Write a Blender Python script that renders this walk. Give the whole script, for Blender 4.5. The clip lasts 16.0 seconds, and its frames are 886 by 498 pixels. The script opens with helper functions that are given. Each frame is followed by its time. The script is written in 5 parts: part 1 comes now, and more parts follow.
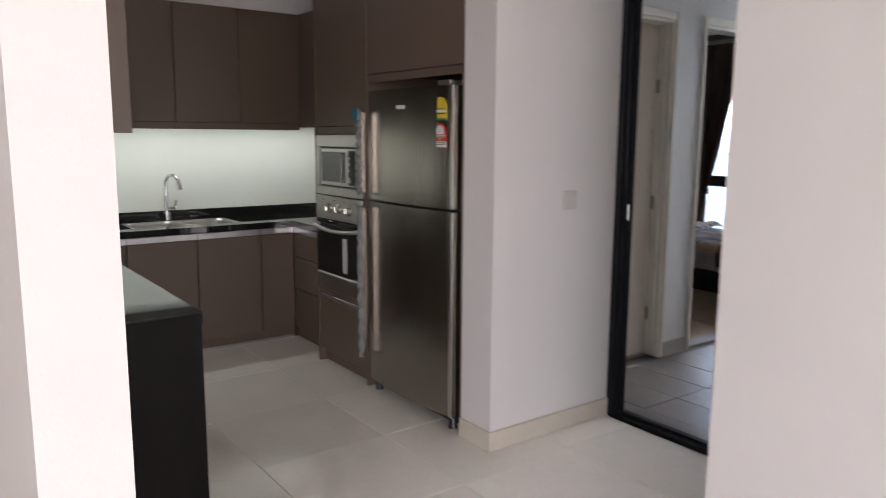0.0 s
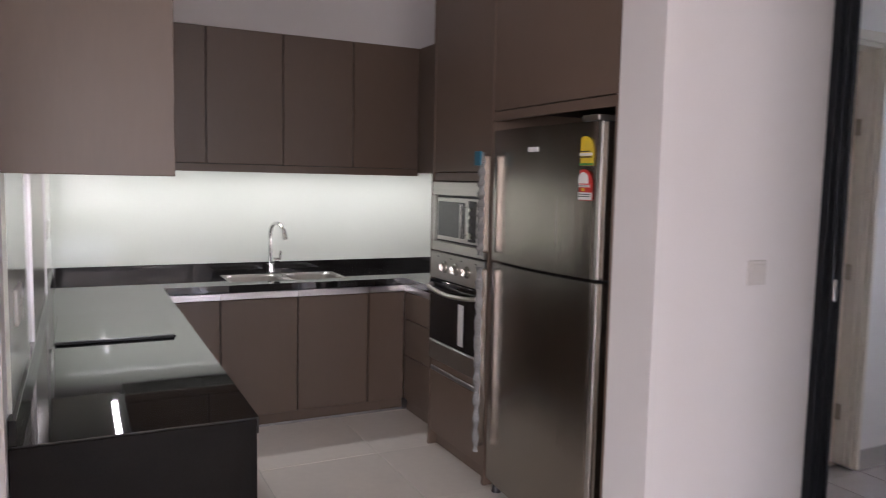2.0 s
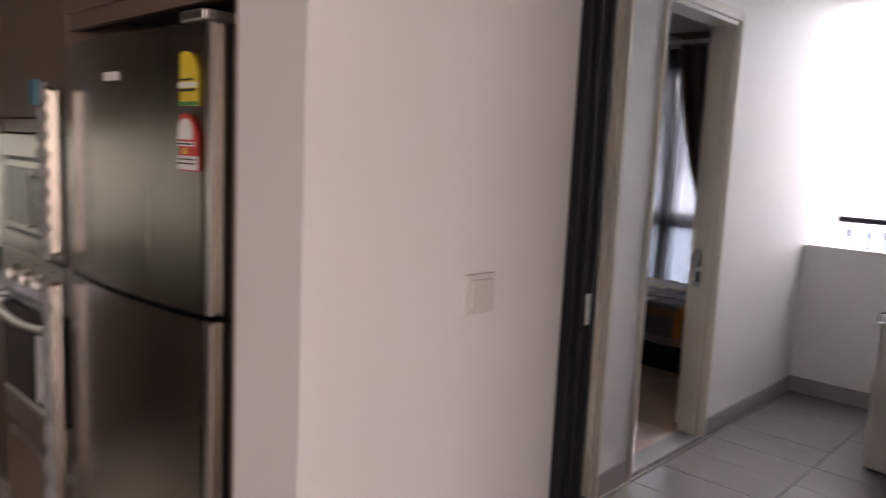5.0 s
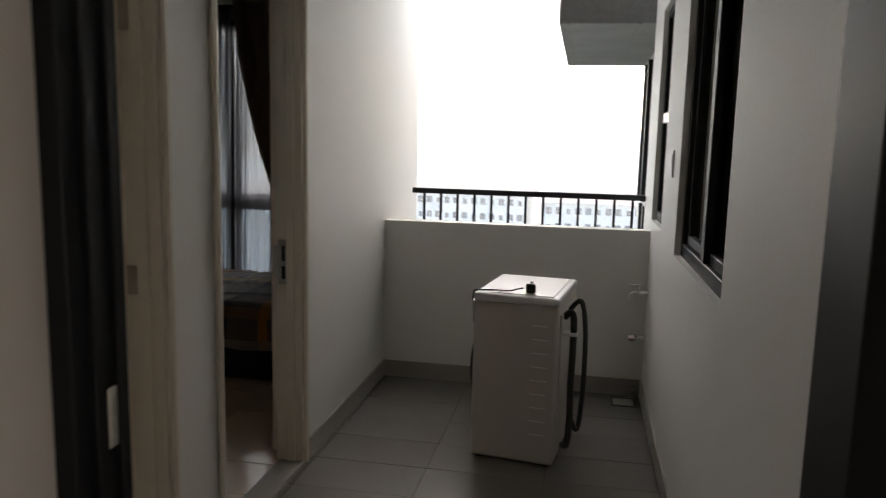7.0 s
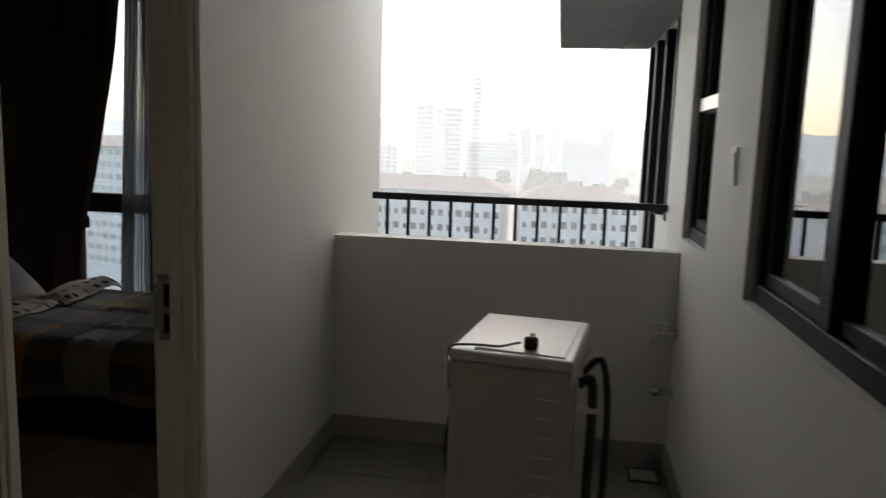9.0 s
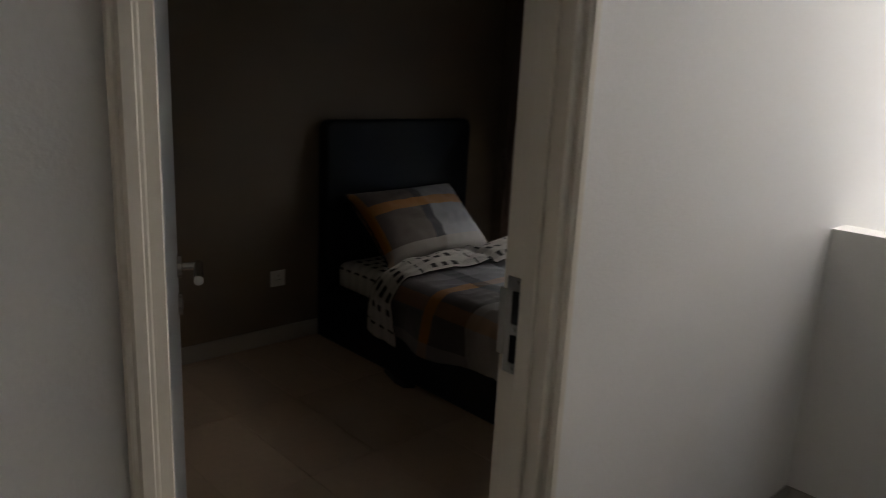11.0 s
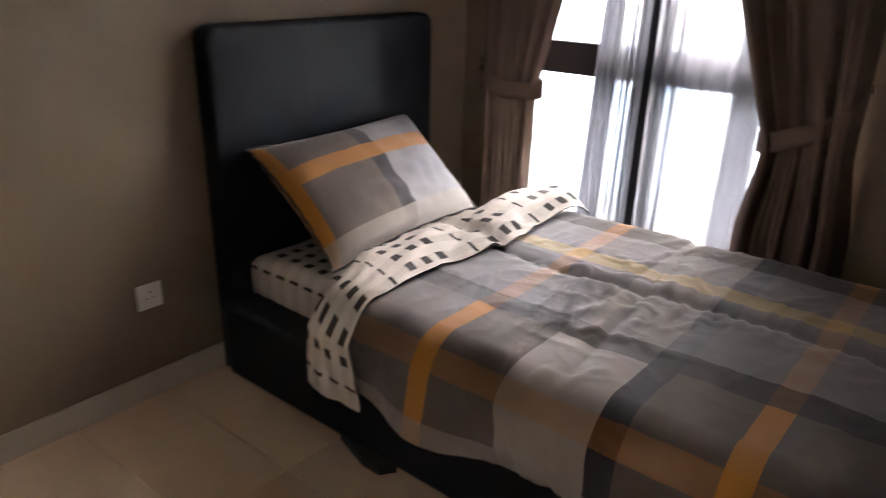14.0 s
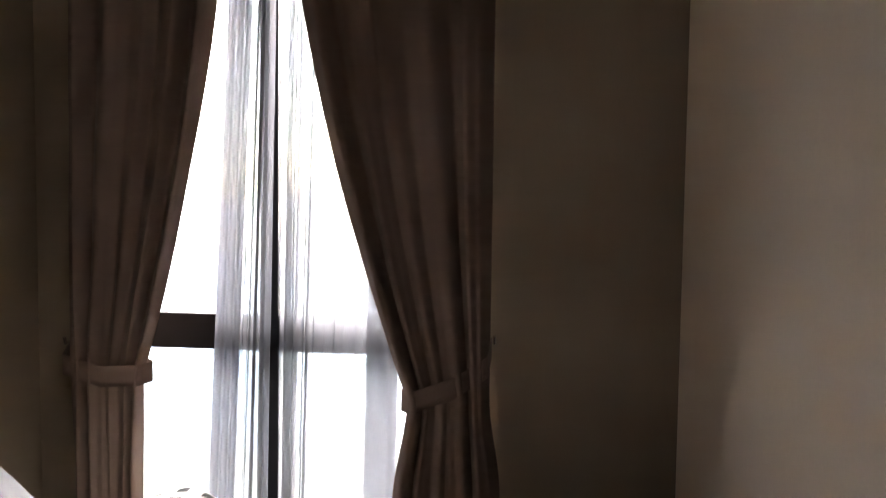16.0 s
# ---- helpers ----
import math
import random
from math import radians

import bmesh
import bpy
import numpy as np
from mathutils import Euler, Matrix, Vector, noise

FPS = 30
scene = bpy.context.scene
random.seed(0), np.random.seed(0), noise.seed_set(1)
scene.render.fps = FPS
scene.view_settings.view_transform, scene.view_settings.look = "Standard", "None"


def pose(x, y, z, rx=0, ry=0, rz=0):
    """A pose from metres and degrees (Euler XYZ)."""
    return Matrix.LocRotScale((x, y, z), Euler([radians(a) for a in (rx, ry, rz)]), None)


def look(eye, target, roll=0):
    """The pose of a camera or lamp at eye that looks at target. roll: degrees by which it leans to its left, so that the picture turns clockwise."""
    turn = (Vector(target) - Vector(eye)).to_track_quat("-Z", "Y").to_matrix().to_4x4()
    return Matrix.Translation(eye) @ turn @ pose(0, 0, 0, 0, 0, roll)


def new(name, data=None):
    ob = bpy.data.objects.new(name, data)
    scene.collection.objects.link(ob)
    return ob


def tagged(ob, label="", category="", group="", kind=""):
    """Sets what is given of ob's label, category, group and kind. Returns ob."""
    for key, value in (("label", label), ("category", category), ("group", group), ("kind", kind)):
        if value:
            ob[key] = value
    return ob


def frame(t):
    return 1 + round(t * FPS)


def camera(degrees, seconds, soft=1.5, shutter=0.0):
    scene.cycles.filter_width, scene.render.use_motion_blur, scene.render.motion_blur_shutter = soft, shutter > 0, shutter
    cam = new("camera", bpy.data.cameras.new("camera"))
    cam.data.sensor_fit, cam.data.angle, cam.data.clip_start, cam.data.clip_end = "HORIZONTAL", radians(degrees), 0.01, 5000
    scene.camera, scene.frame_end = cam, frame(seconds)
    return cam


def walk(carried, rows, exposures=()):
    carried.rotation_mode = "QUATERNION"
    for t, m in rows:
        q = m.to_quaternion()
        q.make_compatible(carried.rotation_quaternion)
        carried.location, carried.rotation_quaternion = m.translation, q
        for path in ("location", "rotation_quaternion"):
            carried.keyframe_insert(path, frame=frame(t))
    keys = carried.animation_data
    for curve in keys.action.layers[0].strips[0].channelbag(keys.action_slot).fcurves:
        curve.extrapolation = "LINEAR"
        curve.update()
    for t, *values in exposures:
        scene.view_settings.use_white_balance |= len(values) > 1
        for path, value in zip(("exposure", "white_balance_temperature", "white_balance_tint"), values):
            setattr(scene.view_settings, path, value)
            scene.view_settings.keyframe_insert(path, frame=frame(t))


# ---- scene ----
cam = camera(62.4, 16.0, 1.0, 0.5)
PATH = [
    (0, (0.744, 0.048, 1.549), (1.918, 1.638, 1.243), 0.4),
    (0.5, (0.885, 0.246, 1.568), (1.941, 1.921, 1.286), 1.8),
    (1, (0.972, 0.446, 1.547), (2.071, 2.099, 1.301), 1.1),
    (1.5, (1.029, 0.608, 1.556), (2.087, 2.286, 1.306), -0.2),
    (2, (1.149, 0.694, 1.554), (2.038, 2.476, 1.369), 1.2),
    (2.5, (1.291, 0.77, 1.568), (2.023, 2.618, 1.344), 1.9),
    (3, (1.4, 0.909, 1.559), (2.108, 2.766, 1.328), 1.2),
    (3.5, (1.514, 1.119, 1.548), (2.343, 2.925, 1.318), 1.1),
    (4, (1.757, 1.267, 1.532), (2.791, 2.963, 1.294), 1.1),
    (4.5, (2.012, 1.357, 1.582), (3.179, 2.957, 1.305), 2.9),
    (5, (2.153, 1.525, 1.552), (3.589, 2.893, 1.293), 2.7),
    (7.3, (3.107, 2.016, 1.533), (5.06, 2.298, 1.206), 1.0),
    (7.5, (3.2, 2.049, 1.552), (5.153, 2.293, 1.196), 0.5),
    (8, (3.473, 2.055, 1.54), (5.438, 2.24, 1.212), -0.0),
    (8.5, (3.805, 2.039, 1.55), (5.763, 2.249, 1.2), 2.2),
    (9, (4.057, 2.117, 1.517), (6.013, 2.419, 1.229), 1.9),
    (9.5, (4.261, 2.219, 1.492), (6.149, 2.79, 1.157), 0.4),
    (10, (4.476, 2.256, 1.48), (6.245, 3.121, 1.137), 0.4),
    (10.2, (4.608, 2.249, 1.486), (6.294, 3.268, 1.141), 0.9),
    (12.5, (5.57, 2.921, 1.431), (6.553, 4.555, 0.829), 1.8),
    (13, (5.722, 3.106, 1.361), (6.696, 4.746, 0.758), 1.7),
    (13.5, (5.796, 3.381, 1.42), (6.966, 4.841, 0.712), 1.1),
    (14, (5.917, 3.602, 1.403), (7.358, 4.776, 0.664), 1.3),
    (14.5, (6.01, 3.731, 1.417), (7.59, 4.695, 0.659), 0.4),
    (15, (6.079, 3.833, 1.424), (7.907, 4.467, 0.917), 0.9),
    (15.5, (6.133, 3.922, 1.493), (8.092, 4.236, 1.238), 1.1),
    (16, (6.133, 3.948, 1.488), (8.119, 4.161, 1.375), 0.7),
]
EXPOSURES = [
    (0.0, 2.92, 5950, 15), (0.5, 3.1, 5900, 15), (1.0, 3.2, 5900, 19), (1.5, 3.25, 6000, 23), (2.5, 3.1, 5850, 21), (4.0, 3.1, 6000, 18), (4.5, 3.1, 5900, 14), (5.0, 2.95, 6600, 25), (7.3, 1.65, 7200, 11), (7.5, 1.6, 7200, 11), (8.0, 1.35, 7200, 11), (8.5, 1.05, 7200, 11), (9.0, 0.95, 7250, 11), (9.5, 0.72, 7300, 11), (10.0, 0.98, 7400, 13), (10.2, 1.0, 7400, 13),
    (12.3, 4.8, 6300, 13), (13.0, 5.3, 6300, 12), (13.5, 5.1, 6800, 17), (14.0, 5.05, 7200, 20), (14.5, 4.6, 7200, 17), (15.0, 4.5, 7200, 15), (15.5, 5.1, 7300, 16), (16.0, 5.25, 7400, 16),
]
walk(cam, [(t, look(eye, target, roll)) for t, eye, target, roll in PATH], EXPOSURES)

# ---------------------------------------------------------------- light
world = bpy.data.worlds.new("overcast_sky")
scene.world = world
world.use_nodes = True
wn = world.node_tree
bg = wn.nodes["Background"]
sky = wn.nodes.new("ShaderNodeTexSky")
sky.sky_type = "NISHITA"
sky.sun_disc = False
sky.sun_elevation = radians(36)
sky.sun_rotation = radians(95)
sky.air_density, sky.dust_density, sky.ozone_density = 1.0, 1.5, 2.0
wn.links.new(sky.outputs[0], bg.inputs[0])
bg.inputs[1].default_value = 0.15


def lamp(name, kind, m, energy, color, **more):
    data = bpy.data.lights.new(name, kind)
    data.energy, data.color = energy, color
    if "size" in more:
        data.shape, data.size, data.size_y = "RECTANGLE", more["size"][0], more["size"][1]
    if "angle" in more:
        data.angle = radians(more["angle"])
    if "spread" in more:
        data.spread = radians(more["spread"])
    ob = new(name, data)
    ob.matrix_world = m
    return ob


lamp("overcast_sun", "SUN", look((26, -6, 50), (0, 0, 0)), 1.9, (1.0, 0.97, 0.93), angle=100)
# the kitchen and living room are drawn in units of ROOM_SCALE metres from ROOM_AT
ROOM_SCALE, ROOM_AT = 1.095, Vector((-0.54, -0.265, 0.037))


def room(x, y, z):
    return ROOM_AT + ROOM_SCALE * Vector((x, y, z))


# daylight from the unseen living room windows behind the walk
lamp("living_room_daylight", "AREA", look(room(0.5, -10.9, 1.5), room(1.2, 2.0, 1.0)), 25, (1.0, 0.90, 0.82), size=(4.2, 2.3))
# added fill lamp on the unseen west side, brightening the switch wall
lamp("balcony_daylight", "AREA", look(room(-3.15, -6.1, 1.45), room(3.0, 2.0, 0.8)), 73, (1.0, 0.90, 0.82), size=(4.0, 2.3))
# LED strips under the wall cabinets
lamp("sink_led_light", "AREA", look(room(2.6, 5.11, 1.425), room(2.6, 5.24, 0.9)), 0.88, (1.0, 0.99, 0.88), size=(2.5, 0.033))
lamp("hob_led_light", "AREA", look(room(1.68, 4.55, 1.375), room(1.66, 4.55, 0.8)), 0.39, (1.0, 0.96, 0.88), size=(0.6, 0.024))


# ---------------------------------------------------------------- materials
def nodes_of(mat):
    nt = mat.node_tree
    return nt, nt.nodes, nt.links, nt.nodes["Principled BSDF"]


def math_node(nt, op, a, b=None, c=None):
    n = nt.nodes.new("ShaderNodeMath")
    n.operation = op
    for i, v in enumerate((a, b, c)):
        if v is None:
            continue
        if isinstance(v, (int, float)):
            n.inputs[i].default_value = v
        else:
            nt.links.new(v, n.inputs[i])
    return n.outputs[0]


def surface(name, color, rough=0.5, metal=0.0, vary=0.12, scale=3.0, grain=60.0, bump=0.02, stretch=(1, 1, 1), coat=0.0, rough_vary=0.1, per_object=0.0, spec=0.5):
    """Base colour varied by large stains and fine grain, with a fine relief."""
    mat = bpy.data.materials.new(name)
    mat.use_nodes = True
    nt, ns, lk, bs = nodes_of(mat)
    tc = ns.new("ShaderNodeTexCoord")
    mp = ns.new("ShaderNodeMapping")
    mp.inputs["Scale"].default_value = stretch
    lk.new(tc.outputs["Object"], mp.inputs[0])
    big, fine = ns.new("ShaderNodeTexNoise"), ns.new("ShaderNodeTexNoise")
    for n, s in ((big, scale), (fine, grain)):
        n.inputs["Scale"].default_value = s
        n.inputs["Detail"].default_value = 5
        lk.new(mp.outputs[0], n.inputs["Vector"])
    mixed = math_node(nt, "ADD", math_node(nt, "MULTIPLY", big.outputs[0], 0.6), math_node(nt, "MULTIPLY", fine.outputs[0], 0.4))
    ramp = ns.new("ShaderNodeValToRGB")
    c = color
    ramp.color_ramp.elements[0].position, ramp.color_ramp.elements[1].position = 0.25, 0.75
    ramp.color_ramp.elements[0].color = (c[0] * (1 - vary), c[1] * (1 - vary), c[2] * (1 - vary), 1)
    ramp.color_ramp.elements[1].color = (min(1, c[0] * (1 + vary)), min(1, c[1] * (1 + vary)), min(1, c[2] * (1 + vary)), 1)
    lk.new(mixed, ramp.inputs[0])
    out = ramp.outputs[0]
    if per_object:
        info, hsv = ns.new("ShaderNodeObjectInfo"), ns.new("ShaderNodeHueSaturation")
        lk.new(math_node(nt, "MULTIPLY_ADD", info.outputs["Random"], per_object * 2, 1 - per_object), hsv.inputs["Value"])
        lk.new(out, hsv.inputs["Color"])
        out = hsv.outputs[0]
    lk.new(out, bs.inputs["Base Color"])
    lk.new(math_node(nt, "MULTIPLY_ADD", big.outputs[0], rough_vary, rough - rough_vary / 2), bs.inputs["Roughness"])
    bs.inputs["Metallic"].default_value = metal
    bs.inputs["Coat Weight"].default_value = coat
    bs.inputs["Specular IOR Level"].default_value = spec
    if bump:
        b = ns.new("ShaderNodeBump")
        b.inputs["Strength"].default_value, b.inputs["Distance"].default_value = min(1, bump * 10), 0.004
        lk.new(fine.outputs[0], b.inputs["Height"])
        lk.new(b.outputs[0], bs.inputs["Normal"])
    return mat


def glass(name, color=(1, 1, 1), mix=0.12, rough=0.0):
    """Window glass: clear, with the gloss of its face."""
    mat = bpy.data.materials.new(name)
    mat.use_nodes = True
    nt = mat.node_tree
    nt.nodes.clear()
    out, mx, tr, gl, fr = [nt.nodes.new("ShaderNode" + k) for k in ("OutputMaterial", "MixShader", "BsdfTransparent", "BsdfGlossy", "Fresnel")]
    tr.inputs[0].default_value = (*color, 1)
    gl.inputs["Roughness"].default_value = rough
    fr.inputs[0].default_value = 1.5
    nt.links.new(math_node(nt, "MINIMUM", math_node(nt, "ADD", fr.outputs[0], mix), 1.0), mx.inputs[0])
    nt.links.new(tr.outputs[0], mx.inputs[1])
    nt.links.new(gl.outputs[0], mx.inputs[2])
    nt.links.new(mx.outputs[0], out.inputs[0])
    return mat


M_WALL = surface("white_wall_paint", (0.70, 0.675, 0.66), 0.55, vary=0.03, scale=1.2, grain=180, bump=0.012)
M_YARDWALL = surface("yard_white_render", (0.74, 0.73, 0.70), 0.6, vary=0.05, scale=1.5, grain=140, bump=0.02)
M_CEIL = surface("ceiling_paint", (0.84, 0.82, 0.79), 0.7, vary=0.02, bump=0.01)
M_BEDWALL = surface("taupe_wall_paint", (0.245, 0.193, 0.138), 0.6, vary=0.05, scale=1.5, grain=150, bump=0.015)
M_BEDCREAM = surface("warm_cream_wall_paint", (0.80, 0.70, 0.60), 0.6, vary=0.04, scale=1.5, grain=150, bump=0.015)
M_TILE = surface("polished_cream_tile", (0.91, 0.86, 0.78), 0.10, vary=0.06, scale=2.5, grain=25, bump=0.0, per_object=0.03, rough_vary=0.06)
M_YTILE = surface("grey_beige_yard_tile", (0.205, 0.194, 0.180), 0.26, vary=0.10, scale=4, grain=60, bump=0.01, per_object=0.05)
M_BTILE = surface("beige_bedroom_tile", (0.76, 0.58, 0.43), 0.12, vary=0.08, scale=3, grain=30, bump=0.002, per_object=0.04)
M_BGROUT = surface("beige_grout", (0.46, 0.36, 0.27), 0.7, vary=0.15, grain=200)
M_GROUT = surface("dark_grout", (0.13, 0.12, 0.11), 0.85, vary=0.2, grain=200)
M_KGROUT = surface("pale_grout", (0.55, 0.50, 0.44), 0.8, vary=0.2, grain=200)
M_SKIRT = surface("cream_tile_skirting", (0.60, 0.55, 0.47), 0.22, vary=0.06, bump=0.0)
M_YSKIRT = surface("grey_tile_skirting", (0.33, 0.31, 0.28), 0.35, vary=0.1)
M_CAB = surface("taupe_cabinet_laminate", (0.142, 0.101, 0.075), 0.34, vary=0.07, scale=2, grain=90, bump=0.006, stretch=(1, 1, 0.15))
# carcass coloured near-black, so shade in the gaps between fronts is painted
M_CABDARK = surface("cabinet_carcass_painted_gap_shade", (0.05, 0.042, 0.036), 0.5, vary=0.1)
M_GRANITE = surface("polished_black_granite", (0.012, 0.011, 0.011), 0.03, vary=0.4, scale=8, grain=260, bump=0.0, rough_vary=0.02, spec=0.6)
M_SPLASH = surface("white_back_painted_glass", (0.74, 0.77, 0.70), 0.07, vary=0.015, bump=0.0, rough_vary=0.02, spec=0.3)
M_STEEL = surface("brushed_stainless_steel", (0.35, 0.32, 0.285), 0.25, 1.0, vary=0.06, scale=2, grain=14, bump=0.004, stretch=(30, 30, 0.6))
M_STEELH = surface("brushed_oven_steel", (0.52, 0.50, 0.47), 0.32, 1.0, vary=0.06, scale=2, grain=14, bump=0.004, stretch=(0.6, 0.6, 30))
M_CHROME = surface("polished_chrome", (0.75, 0.75, 0.74), 0.08, 1.0, vary=0.03, bump=0.0, rough_vary=0.04)
M_SATIN = surface("satin_nickel", (0.55, 0.53, 0.49), 0.26, 1.0, vary=0.05, bump=0.0)
M_ALU = surface("anodised_aluminium_profile", (0.55, 0.54, 0.55), 0.3, 1.0, vary=0.05, bump=0.0)
M_BLACKAL = surface("black_powder_coated_aluminium", (0.010, 0.011, 0.014), 0.5, vary=0.15, grain=220, bump=0.006, spec=0.25)
M_BLACK = surface("black_plastic", (0.012, 0.012, 0.013), 0.4, vary=0.15, bump=0.004)
M_OVENGLASS = surface("black_oven_glass", (0.010, 0.010, 0.011), 0.05, vary=0.1, bump=0.0, rough_vary=0.02)
M_MWGLASS = surface("grey_microwave_window", (0.09, 0.09, 0.085), 0.12, vary=0.2, bump=0.0)
M_WHITEPL = surface("white_plastic", (0.74, 0.73, 0.70), 0.35, vary=0.03, bump=0.003)
M_DOOR = surface("cream_painted_door_frame", (0.66, 0.61, 0.52), 0.42, vary=0.025, scale=2, grain=120, bump=0.003, stretch=(1, 1, 0.6))
M_LEAF = surface("white_painted_door_leaf", (0.70, 0.71, 0.70), 0.42, vary=0.025, scale=2, grain=150, bump=0.008)
M_SWITCH = surface("warm_grey_switch_plastic", (0.58, 0.55, 0.52), 0.4, vary=0.03, bump=0.003)
# white machine: shade put into the body colour, skylight into the lid's
M_MACHINE = surface("white_enamel_painted_shade", (0.54, 0.50, 0.45), 0.32, vary=0.03, grain=120, bump=0.003)
M_LID = surface("white_enamel_lid_painted_skylight", (0.72, 0.71, 0.73), 0.3, vary=0.03, grain=120, bump=0.003)
M_LEATHER = surface("black_blue_bonded_leather", (0.011, 0.017, 0.027), 0.5, vary=0.25, scale=5, grain=320, bump=0.04, spec=0.3)
M_CURTAIN = surface("taupe_curtain_fabric", (0.17, 0.118, 0.098), 0.85, vary=0.12, scale=6, grain=420, bump=0.05, stretch=(1, 1, 0.3))
M_RUBBER = surface("dark_grey_hose_rubber", (0.035, 0.035, 0.037), 0.55, vary=0.2, bump=0.01)
M_FILM = surface("cloudy_plastic_film", (0.24, 0.24, 0.235), 0.16, vary=0.2, scale=25, grain=60, bump=0.08, rough_vary=0.2)
M_YELLOW = surface("yellow_label_paper", (0.75, 0.55, 0.03), 0.45, vary=0.04)
M_RED = surface("red_label_paper", (0.55, 0.03, 0.02), 0.45, vary=0.04)
M_GREEN = surface("green_label_paper", (0.03, 0.22, 0.06), 0.45, vary=0.04)
M_PAPER = surface("white_label_paper", (0.75, 0.74, 0.72), 0.5, vary=0.03)
M_INK = surface("dark_print_ink", (0.03, 0.03, 0.03), 0.6, vary=0.1)
M_TEAL = surface("teal_tape", (0.02, 0.16, 0.24), 0.35, vary=0.1)
M_CONC = surface("weathered_grey_concrete", (0.20, 0.20, 0.20), 0.8, vary=0.25, scale=3, grain=40, bump=0.03)
M_FACADE = surface("pale_painted_facade", (0.86, 0.85, 0.83), 0.8, vary=0.08, scale=0.05, grain=0.6, bump=0.0)
M_FACADE2 = surface("grey_painted_facade", (0.66, 0.68, 0.71), 0.8, vary=0.08, scale=0.05, grain=0.6, bump=0.0)
M_PANEL = surface("black_end_panel_laminate", (0.009, 0.0075, 0.007), 0.42, vary=0.4, scale=6, grain=320, bump=0.004, spec=0.12)
# white tower walls and their glass, paled in colour to stand in for haze
M_HAZEWALL = surface("haze_paled_tower_facade", (0.90, 0.90, 0.90), 0.9, vary=0.05, scale=0.05, grain=0.5, bump=0.0)
M_HAZEWIN = surface("haze_paled_tower_glass", (0.52, 0.56, 0.58), 0.5, vary=0.15, per_object=0.2, bump=0.0)
M_FARWIN = surface("far_window_glass", (0.07, 0.085, 0.10), 0.3, vary=0.3, per_object=0.4, bump=0.0)
M_ROOF = surface("faded_brown_roof_sheeting", (0.33, 0.28, 0.26), 0.8, vary=0.15, scale=0.2, grain=2, bump=0.0)
M_REDROOF = surface("red_clay_roof", (0.40, 0.10, 0.07), 0.8, vary=0.2, scale=0.2, bump=0.0)
M_GROUND = surface("town_ground", (0.16, 0.17, 0.14), 0.9, vary=0.35, scale=0.02, grain=0.3, bump=0.0)
M_LEAFS = surface("tree_foliage", (0.05, 0.09, 0.035), 0.8, vary=0.4, scale=0.3, grain=3, bump=0.0, per_object=0.2)
# distance haze is put into the hills' pale blue-grey
M_HILL = surface("haze_paled_hill", (0.60, 0.67, 0.70), 1.0, vary=0.15, scale=0.01, grain=0.1, bump=0.0)
M_GLASS = glass("window_glass", (0.96, 0.98, 0.98), 0.02)
M_DARKGLASS = glass("tinted_window_glass", (0.16, 0.19, 0.21), 0.34)


def sheer_material(name, cover):
    mat = bpy.data.materials.new(name)
    mat.use_nodes = True
    nt = mat.node_tree
    nt.nodes.clear()
    out, mx, tr, df, tl, add = [nt.nodes.new("ShaderNode" + k) for k in ("OutputMaterial", "MixShader", "BsdfTransparent", "BsdfDiffuse", "BsdfTranslucent", "MixShader")]
    nz = nt.nodes.new("ShaderNodeTexNoise")
    nz.inputs["Scale"].default_value = 90
    df.inputs[0].default_value = tl.inputs[0].default_value = (0.16, 0.168, 0.19, 1)
    nt.links.new(df.outputs[0], add.inputs[1])
    nt.links.new(tl.outputs[0], add.inputs[2])
    add.inputs[0].default_value = 0.6
    nt.links.new(math_node(nt, "MULTIPLY_ADD", nz.outputs[0], 0.24, cover), mx.inputs[0])
    nt.links.new(tr.outputs[0], mx.inputs[1])
    nt.links.new(add.outputs[0], mx.inputs[2])
    nt.links.new(mx.outputs[0], out.inputs[0])
    return mat


M_SHEER = sheer_material("sheer_voile", 0.64)
M_HEM = sheer_material("sheer_voile_doubled", 0.84)


def bands(nt, coord, period, stops):
    """A row of flat colour bands along a coordinate, repeated each period."""
    frac = math_node(nt, "FRACT", math_node(nt, "DIVIDE", coord, period))
    r = nt.nodes.new("ShaderNodeValToRGB")
    r.color_ramp.interpolation = "CONSTANT"
    e = r.color_ramp.elements
    while len(e) < len(stops):
        e.new(0.5)
    for el, (p, c) in zip(e, stops):
        el.position, el.color = p, c
    nt.links.new(frac, r.inputs[0])
    return r


GREY, TAUPE, PALE, BLUEGREY = (0.145, 0.135, 0.14), (0.115, 0.092, 0.082), (0.33, 0.30, 0.27), (0.26, 0.27, 0.30)
ORANGE, NAVY, YEL = (0.47, 0.19, 0.022), (0.028, 0.028, 0.040), (0.55, 0.42, 0.22)


